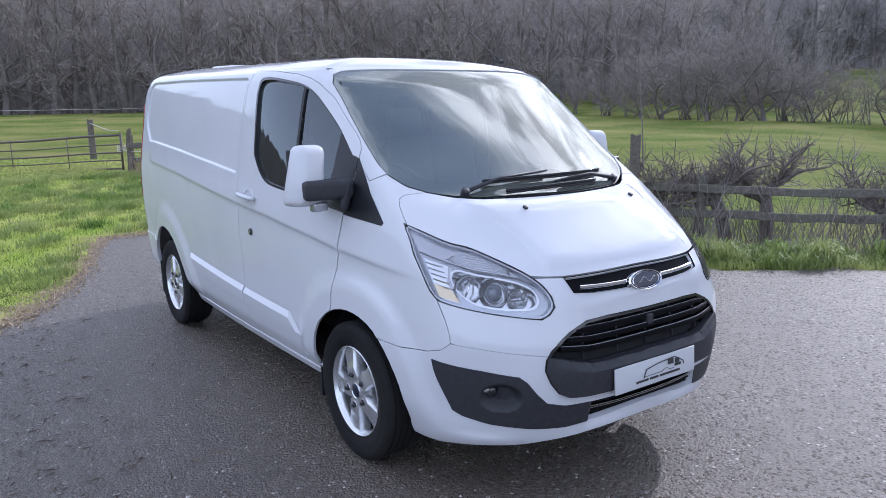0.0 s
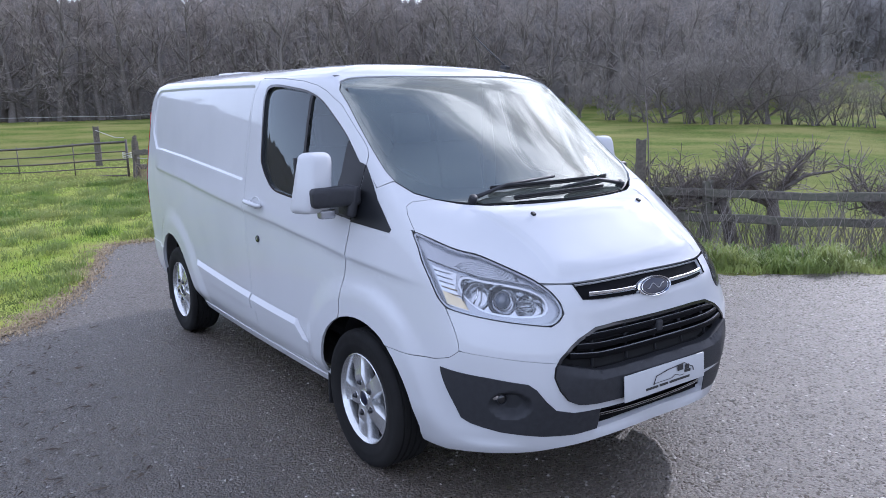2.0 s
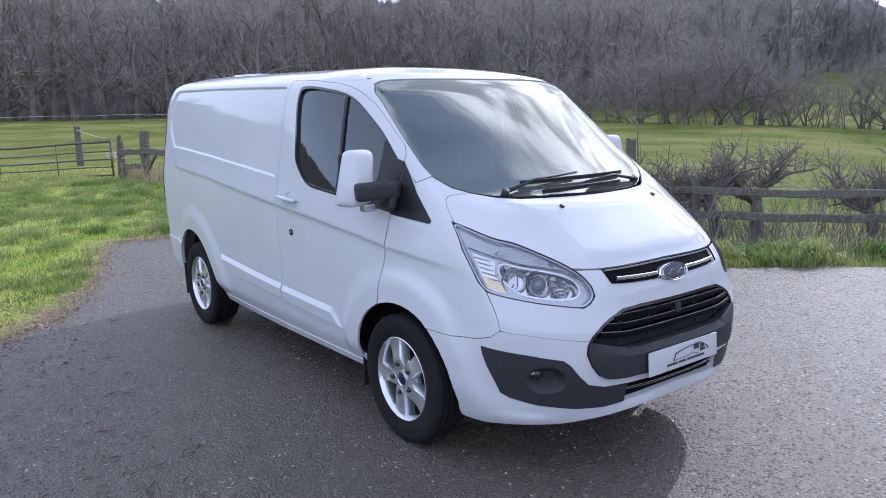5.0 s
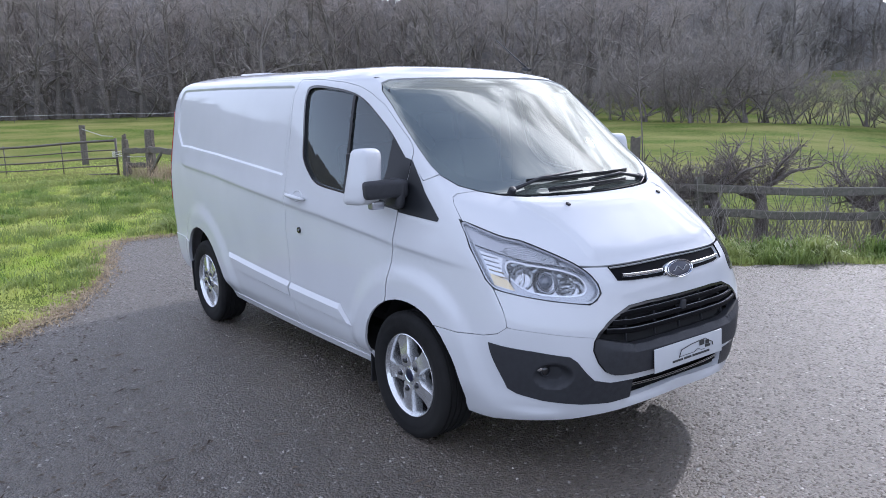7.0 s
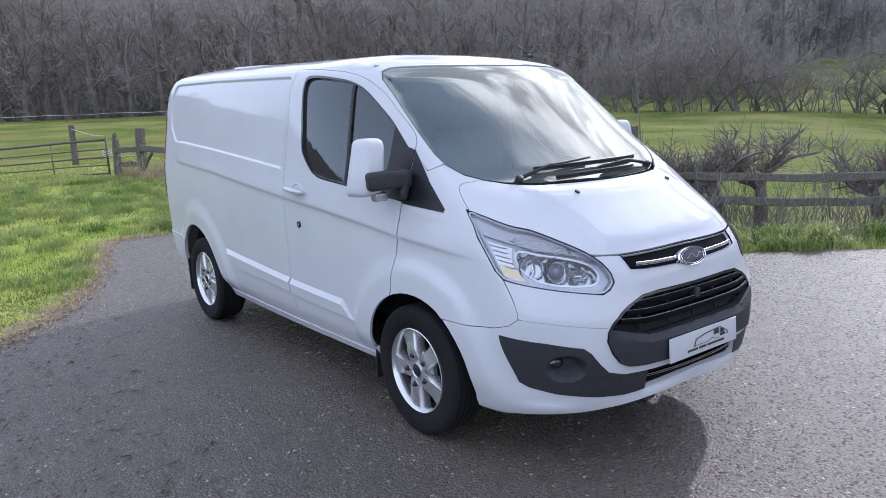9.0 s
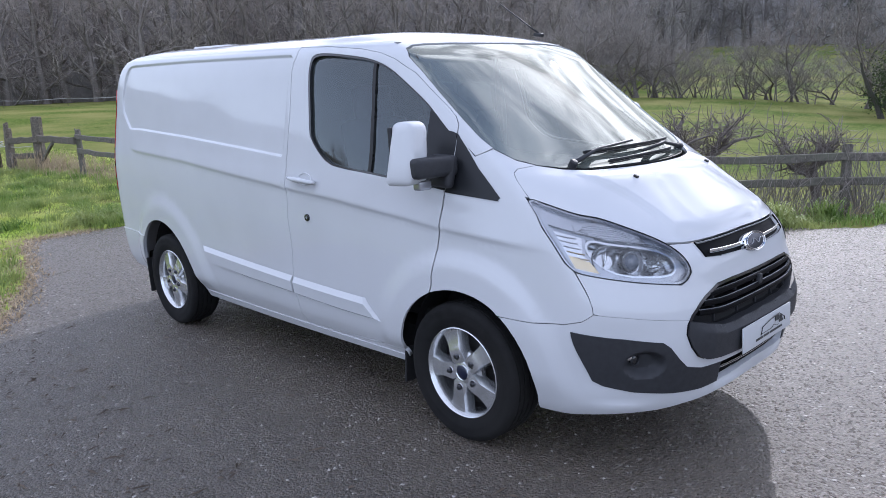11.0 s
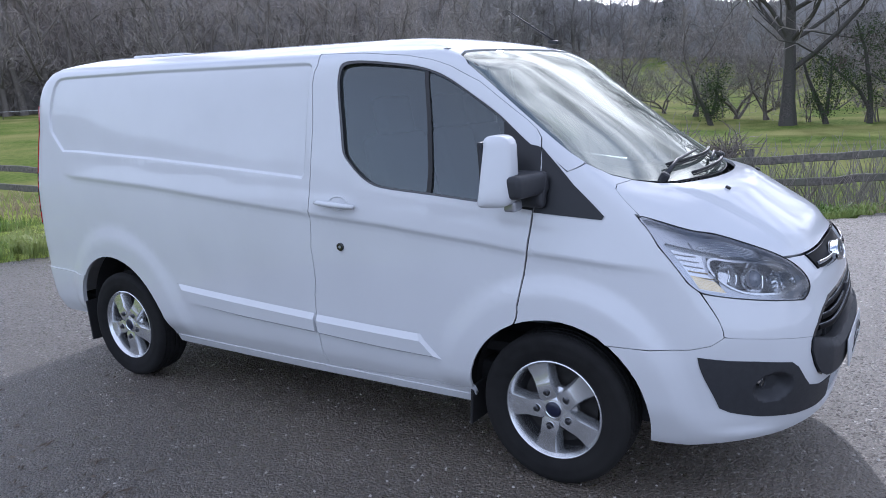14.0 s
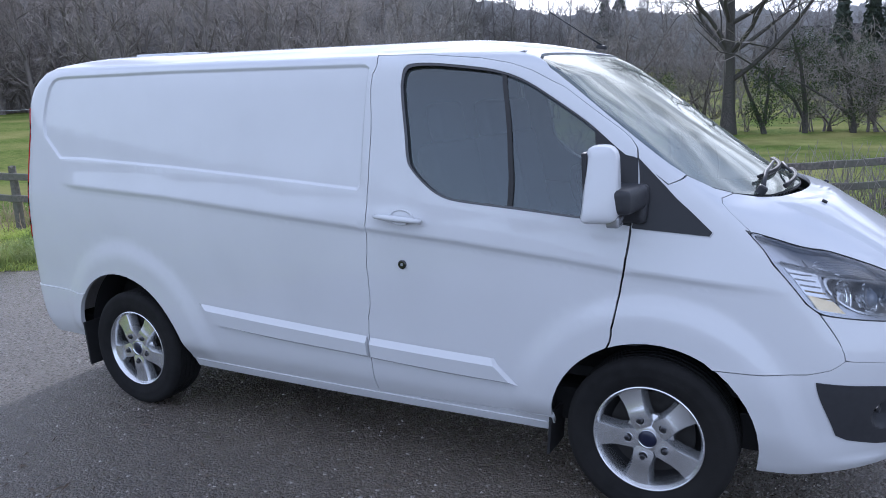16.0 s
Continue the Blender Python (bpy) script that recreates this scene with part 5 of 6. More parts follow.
def tussocks(name, centres, reach, label, seed):
    """Arching tussocks: blades that spring from one crown, curve outwards and droop at the tip."""
    r = np.random.RandomState(seed)
    vs, fs, k = [], [], 0
    for cx, cy in centres:
        n, big = r.randint(70, 130), reach * (.55 + .8 * r.rand())
        z0 = float(terrain(cx, cy)) - .02
        for _ in range(n):
            a, long, lean = r.rand() * 6.283, big * (.5 + .8 * r.rand()), .25 + .85 * r.rand()
            d, e = np.array([math.cos(a), math.sin(a), 0]), np.array([-math.sin(a), math.cos(a), 0])
            p = np.array([cx + .06 * r.randn(), cy + .06 * r.randn(), z0])
            w = .0045 + .0035 * r.rand()
            for i, (out, up) in enumerate(((0, 0), (.18 * lean, .42), (.52 * lean, .74), (.98 * lean, .82 - .42 * lean * lean))):
                c = p + d * out * long + np.array([0, 0, up * long])
                half = e * w * (1, .95, .7, .12)[i]
                vs += [c - half, c + half]
            fs += [(k, k + 1, k + 3, k + 2), (k + 2, k + 3, k + 5, k + 4), (k + 4, k + 5, k + 7, k + 6)]
            k += 8
    return tagged(mesh_part(name, np.array(vs), fs, VERGE, smooth=False), label, "grass", kind="stuff")


crowns = verge_band(260, .10, .72, -7, 8, 5)
crowns = crowns[~inside(inset(EDGE, -.06), crowns)]
crowns = crowns[(crowns[:, 0] < 1.0) | (np.arange(len(crowns)) % 5 < 2)]
tussocks("verge_grass", crowns, .23, "long arching green tussocks of grass on the verge below the fence", 6)
blades("verge_short_grass", verge_band(12000, .0, .85, -7, 8, 7), .10, .010, .9, "short green grass on the verge", mat=VERGE, seed=7)
blades("edge_straw", np.concatenate([np.array([(a + (c - a) * t, b + (d - b) * t) for t in np.random.RandomState(k).rand(900)]) + np.random.RandomState(k + 50).randn(900, 2) * .10 for k, ((a, b), (c, d)) in enumerate(zip(EDGE[1:7], EDGE[2:8]))]), .045, .012, 1.6, "dry straw and dead grass along the edge of the asphalt", STRAW, 8)

# loose chippings on the asphalt
r = np.random.RandomState(12)
q = np.column_stack([-5 + 11 * r.rand(9000), -4.5 + 9 * r.rand(9000)])
edge_q = np.concatenate([np.array([(a + (c - a) * t, b + (d - b) * t) for t in np.random.RandomState(k).rand(260)]) + np.random.RandomState(k + 9).randn(260, 2) * .16 for k, ((a, b), (c, d)) in enumerate(zip(EDGE[1:9], EDGE[2:10]))])
q = np.concatenate([q, edge_q])
q = q[inside(EDGE, q)]
size = .0024 + .0085 * r.rand(len(q)) ** 3
shape = np.array([(1, 0, 0), (-.8, .5, 0), (-.6, -.8, 0), (.1, .1, .9), (.5, .8, .2), (.3, -.7, .4)], float)
spin = r.rand(len(q)) * 6.28
rot = np.stack([np.stack([np.cos(spin), -np.sin(spin), 0 * spin], -1), np.stack([np.sin(spin), np.cos(spin), 0 * spin], -1), np.stack([0 * spin, 0 * spin, 1 + 0 * spin], -1)], 1)
v = np.einsum("nij,kj->nki", rot, shape) * size[:, None, None] + np.column_stack([q, np.full(len(q), .001)])[:, None]
faces = np.array([(0, 4, 3), (4, 1, 3), (1, 2, 3), (2, 5, 3), (5, 0, 3)])
me = bpy.data.meshes.new("loose_chippings")
me.from_pydata(v.reshape(-1, 3).tolist(), [], (np.arange(len(q))[:, None, None] * 6 + faces).reshape(-1, 3).tolist())
me.materials.append(STONES)
tagged(new("loose_chippings", me), "loose pale chippings and grit lying on the asphalt", "gravel", kind="stuff")

# small dead twigs and leaf scraps on the asphalt beside the lawn
r = np.random.RandomState(21)
vs, fs = [], []
for k in range(520):
    t = r.rand() ** .7
    c = np.array([-2.3 + 3.6 * r.rand(), -1.7 - 1.7 * r.rand()]) if k % 6 else np.array([-3 + 5 * r.rand(), -3 + 2 * r.rand()])
    if not inside(inset(EDGE, .05), c[None])[0]:
        continue
    a, long, wide = r.rand() * 3.14, .012 + .05 * r.rand() ** 3, .0025 + .005 * r.rand() ** 2
    d, e = np.array([math.cos(a), math.sin(a)]), np.array([-math.sin(a), math.cos(a)])
    i = len(vs)
    z = .009 + .003 * r.rand()
    vs += [(*(c - d * long), .007), (*(c + e * wide), z), (*(c + d * long + e * wide * r.randn()), .008), (*(c - e * wide), .007), (*(c + d * long * .2), z + .004)]
    fs += [(i, i + 1, i + 4), (i + 1, i + 2, i + 4), (i + 2, i + 3, i + 4), (i + 3, i, i + 4)]
LITTER = surface("dead_twig_litter", (.030, .022, .016), (.13, .095, .065), (.07, .05, .035), 5, 2, .85, 0, 1, island=True)
tagged(mesh_part("twig_litter", vs, fs, LITTER, smooth=False), "small dark dead twigs and leaf scraps on the asphalt", "litter", kind="stuff")

# ---- fences, gate, hedge ----
WOOD = surface("weathered_wood", (.070, .058, .047), (.19, .160, .130), (.11, .10, .08), 26, 2.5, .85, .006, 40)
DARKWOOD = surface("dark_fence_wood", (.075, .066, .058), (.19, .165, .145), (.12, .12, .09), 24, 2, .85, .006, 40)
RUST = surface("rusty_gate_steel", (.065, .048, .040), (.135, .105, .088), (.095, .082, .072), 20, 3, .6, .002, 60)
TAPE = material("white_tape", (.50, .50, .48), .7, vary=.1, scale=5)
BARK = surface("grey_bark", (.14, .125, .112), (.30, .27, .245), (.23, .21, .18), 14, 1.2, .9, .01, 20)
TWIG = surface("bare_twigs", (.15, .130, .118), (.36, .32, .29), (.26, .235, .215), 6, 1.5, .85, 0, 1, island=True)
HEDGETWIG = surface("hedge_twigs", (0.090, 0.074, 0.065), (0.270, 0.228, 0.202), (0.165, 0.138, 0.122), 6, 1.5, .7, 0, 1, island=True)
HEDGEBARK = surface("hedge_bark", (0.091, 0.078, 0.070), (0.234, 0.202, 0.182), (0.156, 0.137, 0.124), 16, 1.5, .9, .01, 22)
DARKBARK = surface("dark_bark", (.035, .031, .028), (.095, .084, .074), (.060, .057, .046), 16, 1.5, .9, .01, 22)


def post(name, x, y, tall, wide, lean=(0, 0), mat=WOOD, label="", group="", sink=.0):
    """A weathered post: tapered, with a worn uneven top and a split."""
    r = np.random.RandomState(int(abs(x * 31 + y * 17) * 10) % 9999)
    z0 = float(terrain(x, y)) - .05
    n, sides = 9, 9
    verts, faces = [], []
    th = np.arange(sides) * 2 * np.pi / sides
    shape = 1 + .14 * r.randn(sides)
    for i in range(n):
        t = i / (n - 1)
        rad = wide / 2 * (1.06 - .16 * t) * (shape + .05 * r.randn(sides))
        top = .018 * r.randn(sides) if i == n - 1 else 0
        verts += [(x + rad[j] * math.cos(a) + lean[0] * t * tall, y + rad[j] * math.sin(a) + lean[1] * t * tall, z0 + tall * t + (top[j] if i == n - 1 else 0)) for j, a in enumerate(th)]
    for i in range(n - 1):
        faces += [(i * sides + j, i * sides + (j + 1) % sides, (i + 1) * sides + (j + 1) % sides, (i + 1) * sides + j) for j in range(sides)]
    verts.append((x + lean[0] * tall, y + lean[1] * tall, z0 + tall - .03))
    faces += [((n - 1) * sides + j, (n - 1) * sides + (j + 1) % sides, len(verts) - 1) for j in range(sides)]
    return mesh_part(name, verts, faces, mat, None, smooth=False)


def plank(name, a, b, tall, thick, mat, parent, sag=.0, seed=0):
    """A rail between two points: a board with slightly uneven edges."""
    r = np.random.RandomState(seed)
    a, b = np.array(a, float), np.array(b, float)
    d = (b - a) / np.linalg.norm(b - a)
    s = np.cross(d, (0, 0, 1))
    s /= np.linalg.norm(s)
    n = 9
    verts, faces = [], []
    for i in range(n):
        t = i / (n - 1)
        c = a + (b - a) * t - np.array([0, 0, sag * math.sin(t * math.pi)]) + s * .006 * r.randn() + np.array([0, 0, .006 * r.randn()])
        h = tall / 2 * (1 + .06 * r.randn())
        verts += [c + s * p * thick / 2 + np.array([0, 0, q * h]) for p, q in ((-1, -.8), (-.8, -1), (.8, -1), (1, -.8), (1, .8), (.8, 1), (-.8, 1), (-1, .8))]
    for i in range(n - 1):
        faces += [(i * 8 + j, i * 8 + (j + 1) % 8, (i + 1) * 8 + (j + 1) % 8, (i + 1) * 8 + j) for j in range(8)]
    faces += [tuple(range(8))[::-1], tuple((n - 1) * 8 + j for j in range(8))]
    return mesh_part(name, verts, faces, mat, parent, smooth=False)


FENCE = [(-16.7, 3.05), (-13.9, 2.95), (-11.2, 2.9), (-8.6, 2.95), (-6.0, 3.5), (-3.6, 4.35), (-1.25, 5.45), (.75, 6.75), (2.65, 8.05), (4.6, 9.5), (6.6, 11.2), (9.0, 13.4)]
RAIL_TOP = [.98, .92, .88, .82, .74, .68, .64, .64, .66, .66, .66, .66]
fence = thing("post_and_rail_fence", "dark weathered post and rail fence along the verge", "fence")
for k, ((x, y), z) in enumerate(zip(FENCE, RAIL_TOP)):
    if k:
        p = post("post", x, y + .06, z - float(terrain(x, y)) + .16, .13, (.01 * (-1) ** k, 0), DARKWOOD)
        p.parent = fence
for k in range(1, len(FENCE) - 1):
    (x0, y0), (x1, y1) = FENCE[k], FENCE[k + 1]
    for j, drop in enumerate((0, .31)):
        plank("rail", (x0, y0, RAIL_TOP[k] - .03 - drop), (x1, y1, RAIL_TOP[k + 1] - .03 - drop), .10, .045, DARKWOOD, fence, .02, k * 7 + j)

# old timber posts beside the gate
for x, y, tall, wide, lean, text in ((-16.7, 3.05, 1.36, .30, (-.02, .01), "thick split old timber fence post by the gate"), (-17.75, 2.66, 1.10, .19, (.02, 0), "weathered grey timber post by the gate"), (-24.4, 2.97, 1.42, .22, (-.10, .02), "leaning old post in the field behind the gate"),
                                     (-18.35, 2.75, 1.22, .13, (.05, .04), "slim gate hanging post of grey wood"), (-1.95, 5.05, 1.52, .15, (.02, .0), "round stake beside the hedge and sapling")):
    tagged(post("timber_post", x, y, tall, wide, lean), text, "post")
short = thing("short_rail_fence", "short weathered rail fence between two old posts", "fence")
plank("rail", (-17.75, 2.60, .73), (-16.55, 2.98, .76), .15, .06, WOOD, short, .0, 3)
plank("rail", (-17.75, 2.60, .34), (-16.6, 2.98, .36), .14, .06, WOOD, short, .0, 5)
plank("rail", (-16.7, 3.0, .80), (-13.9, 2.92, .80), .15, .06, WOOD, short, .02, 6)
plank("brace", (-16.5, 2.9, .08), (-15.2, 2.86, .72), .08, .06, DARKWOOD, short, 0, 8)
plank("brace", (-18.3, 2.78, .85), (-17.1, 2.5, .02), .06, .05, WOOD, short, 0, 9)

# field gate of rusty tube
gate = thing("field_gate", "rusty five bar tubular steel field gate, closed", "gate")
g0, g1 = np.array([-18.65, 2.64, -.13]), np.array([-24.3, -.98, -.35])
for z, rad in ((1.13, .034), (.86, .018), (.63, .023), (.41, .018), (.17, .023)):
    tube("bar", [g0 + (g1 - g0) * t + np.array([0, 0, z + .012 * math.sin(t * 9) - .10 * t * (z < 1.2)]) for t in np.linspace(0, 1, 10)], rad, RUST, gate, 8)
for t, rad in ((0, .034), (.31, .015), (.66, .015), (1, .034)):
    p = g0 + (g1 - g0) * t
    tube("upright", [p + np.array([0, 0, .10 - .08 * t]), p + np.array([0, 0, 1.20 - .10 * t])], rad, RUST, gate, 8)
rope = thing("gate_rope", "pale rope tied round the gate post", "rope")
for z in (.56, .62, .68):
    tube("loop", [(-18.55 + .14 * math.cos(a), 2.62 + .12 * math.sin(a), z + .02 * math.sin(2 * a)) for a in np.linspace(0, 6.28, 18, endpoint=False)], .008, TAPE, rope, 6, True)
tube("line", [(-18.7, 2.6, 1.12), (-20.6, 2.75, 1.10), (-22.4, 2.85, 1.18), (-24.5, 2.97, 1.28)], .009, TAPE, rope, 6)
tube("loose_end", [(-18.5, 2.6, .62), (-17.9, 2.6, .58), (-17.3, 2.75, .57), (-16.8, 2.9, .60)], .008, TAPE, rope, 6)

# paddock tape on thin posts, far across the field
tape = thing("paddock_tape", "white electric paddock tape on thin stakes across the field", "fence")
arc = [(EYE_AT[0] + 74 * math.cos(radians(a)), EYE_AT[1] + 74 * math.sin(radians(a))) for a in np.arange(146, 186, 1.25)]
top = [float(terrain(x, y)) + .62 + .03 * math.sin(i * 1.7) for i, (x, y) in enumerate(arc)]
tube("tape_line", [(x, y, z - .02 * (i % 3)) for i, ((x, y), z) in enumerate(zip(arc, top))], .020, TAPE, tape, 5)
for i, ((x, y), z) in enumerate(zip(arc, top)):
    if i % 3 == 0:
        tube("stake", [(x, y, float(terrain(x, y)) - .1), (x, y, z + .12)], .022, WOOD, tape, 5)


def branchy(rows, seed, sides=4):
    """Joins (points, radii) rows of branches into arrays; the thin ones become narrow strips."""
    vs, fs, k = [], [], 0
    for pts, rad in rows:
        s = sides if rad[0] > .012 else 3
        v, f = tube_arrays(pts, rad, s)
        vs.append(v)
        fs += [tuple(i + k for i in q) for q in f[:-2]]
        k += len(v)
    return np.concatenate(vs), fs


def wander(r, start, way, length, steps, wild, lift=0.0):
    """A crooked branch line."""
    p, d = [np.array(start, float)], np.array(way, float)
    d /= np.linalg.norm(d)
    for _ in range(steps):
        d = d + r.randn(3) * wild + np.array([0, 0, lift])
        d /= np.linalg.norm(d)
        p.append(p[-1] + d * length / steps)
    return np.array(p)


def hedge_plant(seed, at, big=1.0):
    """An old laid hedge plant: a gnarled stump, forked limbs spread along the hedge and upright twigs cut off at one height."""
    r = np.random.RandomState(seed)
    wood, twigs = [], []
    stem = wander(r, (0, 0, -.1), (.10 * r.randn(), .06 * r.randn(), 1), .86 * big, 6, .08)
    wood.append((stem, np.linspace(.085, .068, 7) * big * (1 + .18 * r.rand(7))))
    level = 1.46 * big + .05 * r.randn()
    for k in range(8):
        way = 1 if k % 2 else -1
        limb = wander(r, stem[5 + k % 2], (way * (.7 + .7 * r.rand()), .30 * r.randn(), .45 + .6 * r.rand()), (.45 + .40 * r.rand()) * big, 7, .18, .0)
        limb = limb[limb[:, 2] < level - .06]
        if len(limb) < 3:
            continue
        wood.append((limb, np.linspace(.036, .012, len(limb)) * big * (.7 + .5 * r.rand())))
        for j in range(17):
            s0 = limb[1 + j % (len(limb) - 1)] + r.randn(3) * .012
            if s0[2] > level - .05:
                continue
            tw = wander(r, s0, (way * .35 + r.randn() * .75, r.randn() * .45, .55 + .3 * r.rand()), min(.50, (level - s0[2]) * 1.3) * (.6 + .5 * r.rand()), 5, .30, .05)
            twigs.append((tw, np.linspace(.0070, .0034, 6)))
            for m in range(3):
                t2 = wander(r, tw[1 + m], (r.randn() * .9, r.randn() * .6, .45 + .3 * r.randn()), .08 + .18 * r.rand(), 3, .3, .04)
                twigs.append((t2, np.linspace(.0048, .0026, 4)))
    for j in range(14):
        p = wander(r, (r.randn() * .30, r.randn() * .08, -.05), (r.randn() * .3, r.randn() * .15, 1), .5 + .55 * r.rand(), 6, .14)
        twigs.append((p, np.linspace(.0065, .003, 7)))
    x, y = at
    ob = thing("hedge_plant", "bare old laid hedge plant with gnarled limbs and cut twigs", "hedge", "hedge plants behind the fence", at=pose(x, y, float(terrain(x, y)), 0, 0, r.rand() * 14 + 26))
    v, f = branchy(wood, seed, 7)
    mesh_part("stump", v, f, HEDGEBARK, ob)
    v, f = branchy(twigs, seed)
    mesh_part("brushwood", v, f, HEDGETWIG, ob)
    return ob


for k, (x, y, s) in enumerate(((-1.09, 5.85, 1.0), (-.72, 6.10, 1.0), (-1.66, 5.50, .85), (.42, 6.88, .86), (-2.5, 5.20, .9), (-3.9, 4.65, .75))):
    hedge_plant(41 + k, (x, y), s)


def thicket(name, n, seed, place, tall, label, mat):
    """Thin dead stems and bramble shoots, joined."""
    r = np.random.RandomState(seed)
    rows = []
    for _ in range(n):
        x, y = place(r)
        z = float(terrain(x, y)) - .02
        p = wander(r, (x, y, z), (r.randn() * .35, r.randn() * .25, 1), tall * (.45 + .8 * r.rand()), 4, .16)
        rows.append((p, np.linspace(.0065, .003, 5)))
    v, f = branchy(rows, seed)
    ob = mesh_part(name, v, f, mat)
    return tagged(ob, label, "undergrowth", kind="stuff")


def along(r, x0, x1, off, spread):
    e = np.array(FENCE)
    x = x0 + (x1 - x0) * r.rand()
    y = np.interp(x, e[:, 0], e[:, 1]) + off + spread * r.randn()
    return x, y


thicket("bramble_stems", 1700, 31, lambda r: along(r, -3.5, 7.5, .18, .22), .95, "bare bramble and dead stems growing through the fence", TWIG)
thicket("dead_stems", 900, 33, lambda r: along(r, -17.5, -3, .2, .3), .42, "dry dead weeds along the fence", STRAW)
thicket("low_litter", 3200, 35, lambda r: along(r, -3.5, 8, -.14, .26), .20, "brown dead weed litter at the foot of the hedge", STRAW)
thicket("gate_weeds", 260, 36, lambda r: (-16.3 + .7 * r.randn(), 2.95 + .3 * r.randn()), .5, "dry brown weeds round the old posts", STRAW)

# a young sapling beside the stake
r = np.random.RandomState(5)
sap = thing("sapling", "slender bare sapling beside the stake", "tree", at=pose(-1.80, 5.10, float(terrain(-1.8, 5.1))))
stem = wander(r, (0, 0, -.05), (0, .02, 1), 2.5, 10, .03)
rows = [(stem, np.linspace(.013, .006, 11))]
for k, (a, l) in enumerate(((3.2, .65), (.3, .50), (2.7, .42), (.9, .35))):
    b = wander(r, stem[8 + k % 3], (math.cos(a), .2 * math.sin(a), .45), l, 5, .10, .05)
    rows.append((b, np.linspace(.009, .003, 6)))
    rows.append((wander(r, b[3], (math.cos(a), 0, 1), .2, 3, .1), np.linspace(.004, .002, 4)))
v, f = branchy(rows, 1, 6)
mesh_part("stem", v, f, HEDGEBARK, sap)

# ---- trees and distance ----
IVY = surface("ivy_leaves", (0.030, 0.053, 0.021), (0.075, 0.112, 0.042), (0.053, 0.068, 0.033), 8, 2, .8, 0, 1, island=True, spec=.08)
WOODBARK = surface("woodland_bark", (0.130, 0.116, 0.105), (0.240, 0.214, 0.193), (0.185, 0.166, 0.149), 14, 1.2, .95, 0, 1, spec=.1)
# distance haze is put into these twigs: colours lifted for the far trees
HAZETWIG = surface("hazed_twigs", (0.235, 0.208, 0.190), (0.430, 0.382, 0.348), (0.340, 0.302, 0.275), 6, .3, .95, 0, 1, island=True, spec=.1)
PALEBARK = surface("pale_bark", (0.130, 0.120, 0.113), (0.250, 0.232, 0.220), (0.190, 0.177, 0.168), 14, 1.2, .95, 0, 1, spec=.1)
PALETWIG = surface("pale_twigs", (0.190, 0.178, 0.170), (0.360, 0.338, 0.322), (0.275, 0.258, 0.247), 6, .3, .95, 0, 1, island=True, spec=.1)
# needle colours raised a little, with far haze mixed in
FIR = surface("fir_needles", (.030, .044, .034), (.062, .080, .056), (.045, .056, .042), 8, 2, .7, 0, 1, island=True)


def ribbon(rows):
    """Thin twigs as narrow flat strips, two faces each."""
    vs, fs, k = [], [], 0
    for p, w, s in rows:
        q = np.array(p)
        side = s * w
        v = np.concatenate([[q[0] - side, q[0] + side], [q[1] - side * .7, q[1] + side * .7], [q[2] - side * .3, q[2] + side * .3]])
        vs.append(v)
        fs += [(k, k + 1, k + 3, k + 2), (k + 2, k + 3, k + 5, k + 4)]
        k += 6
    return np.concatenate(vs), fs


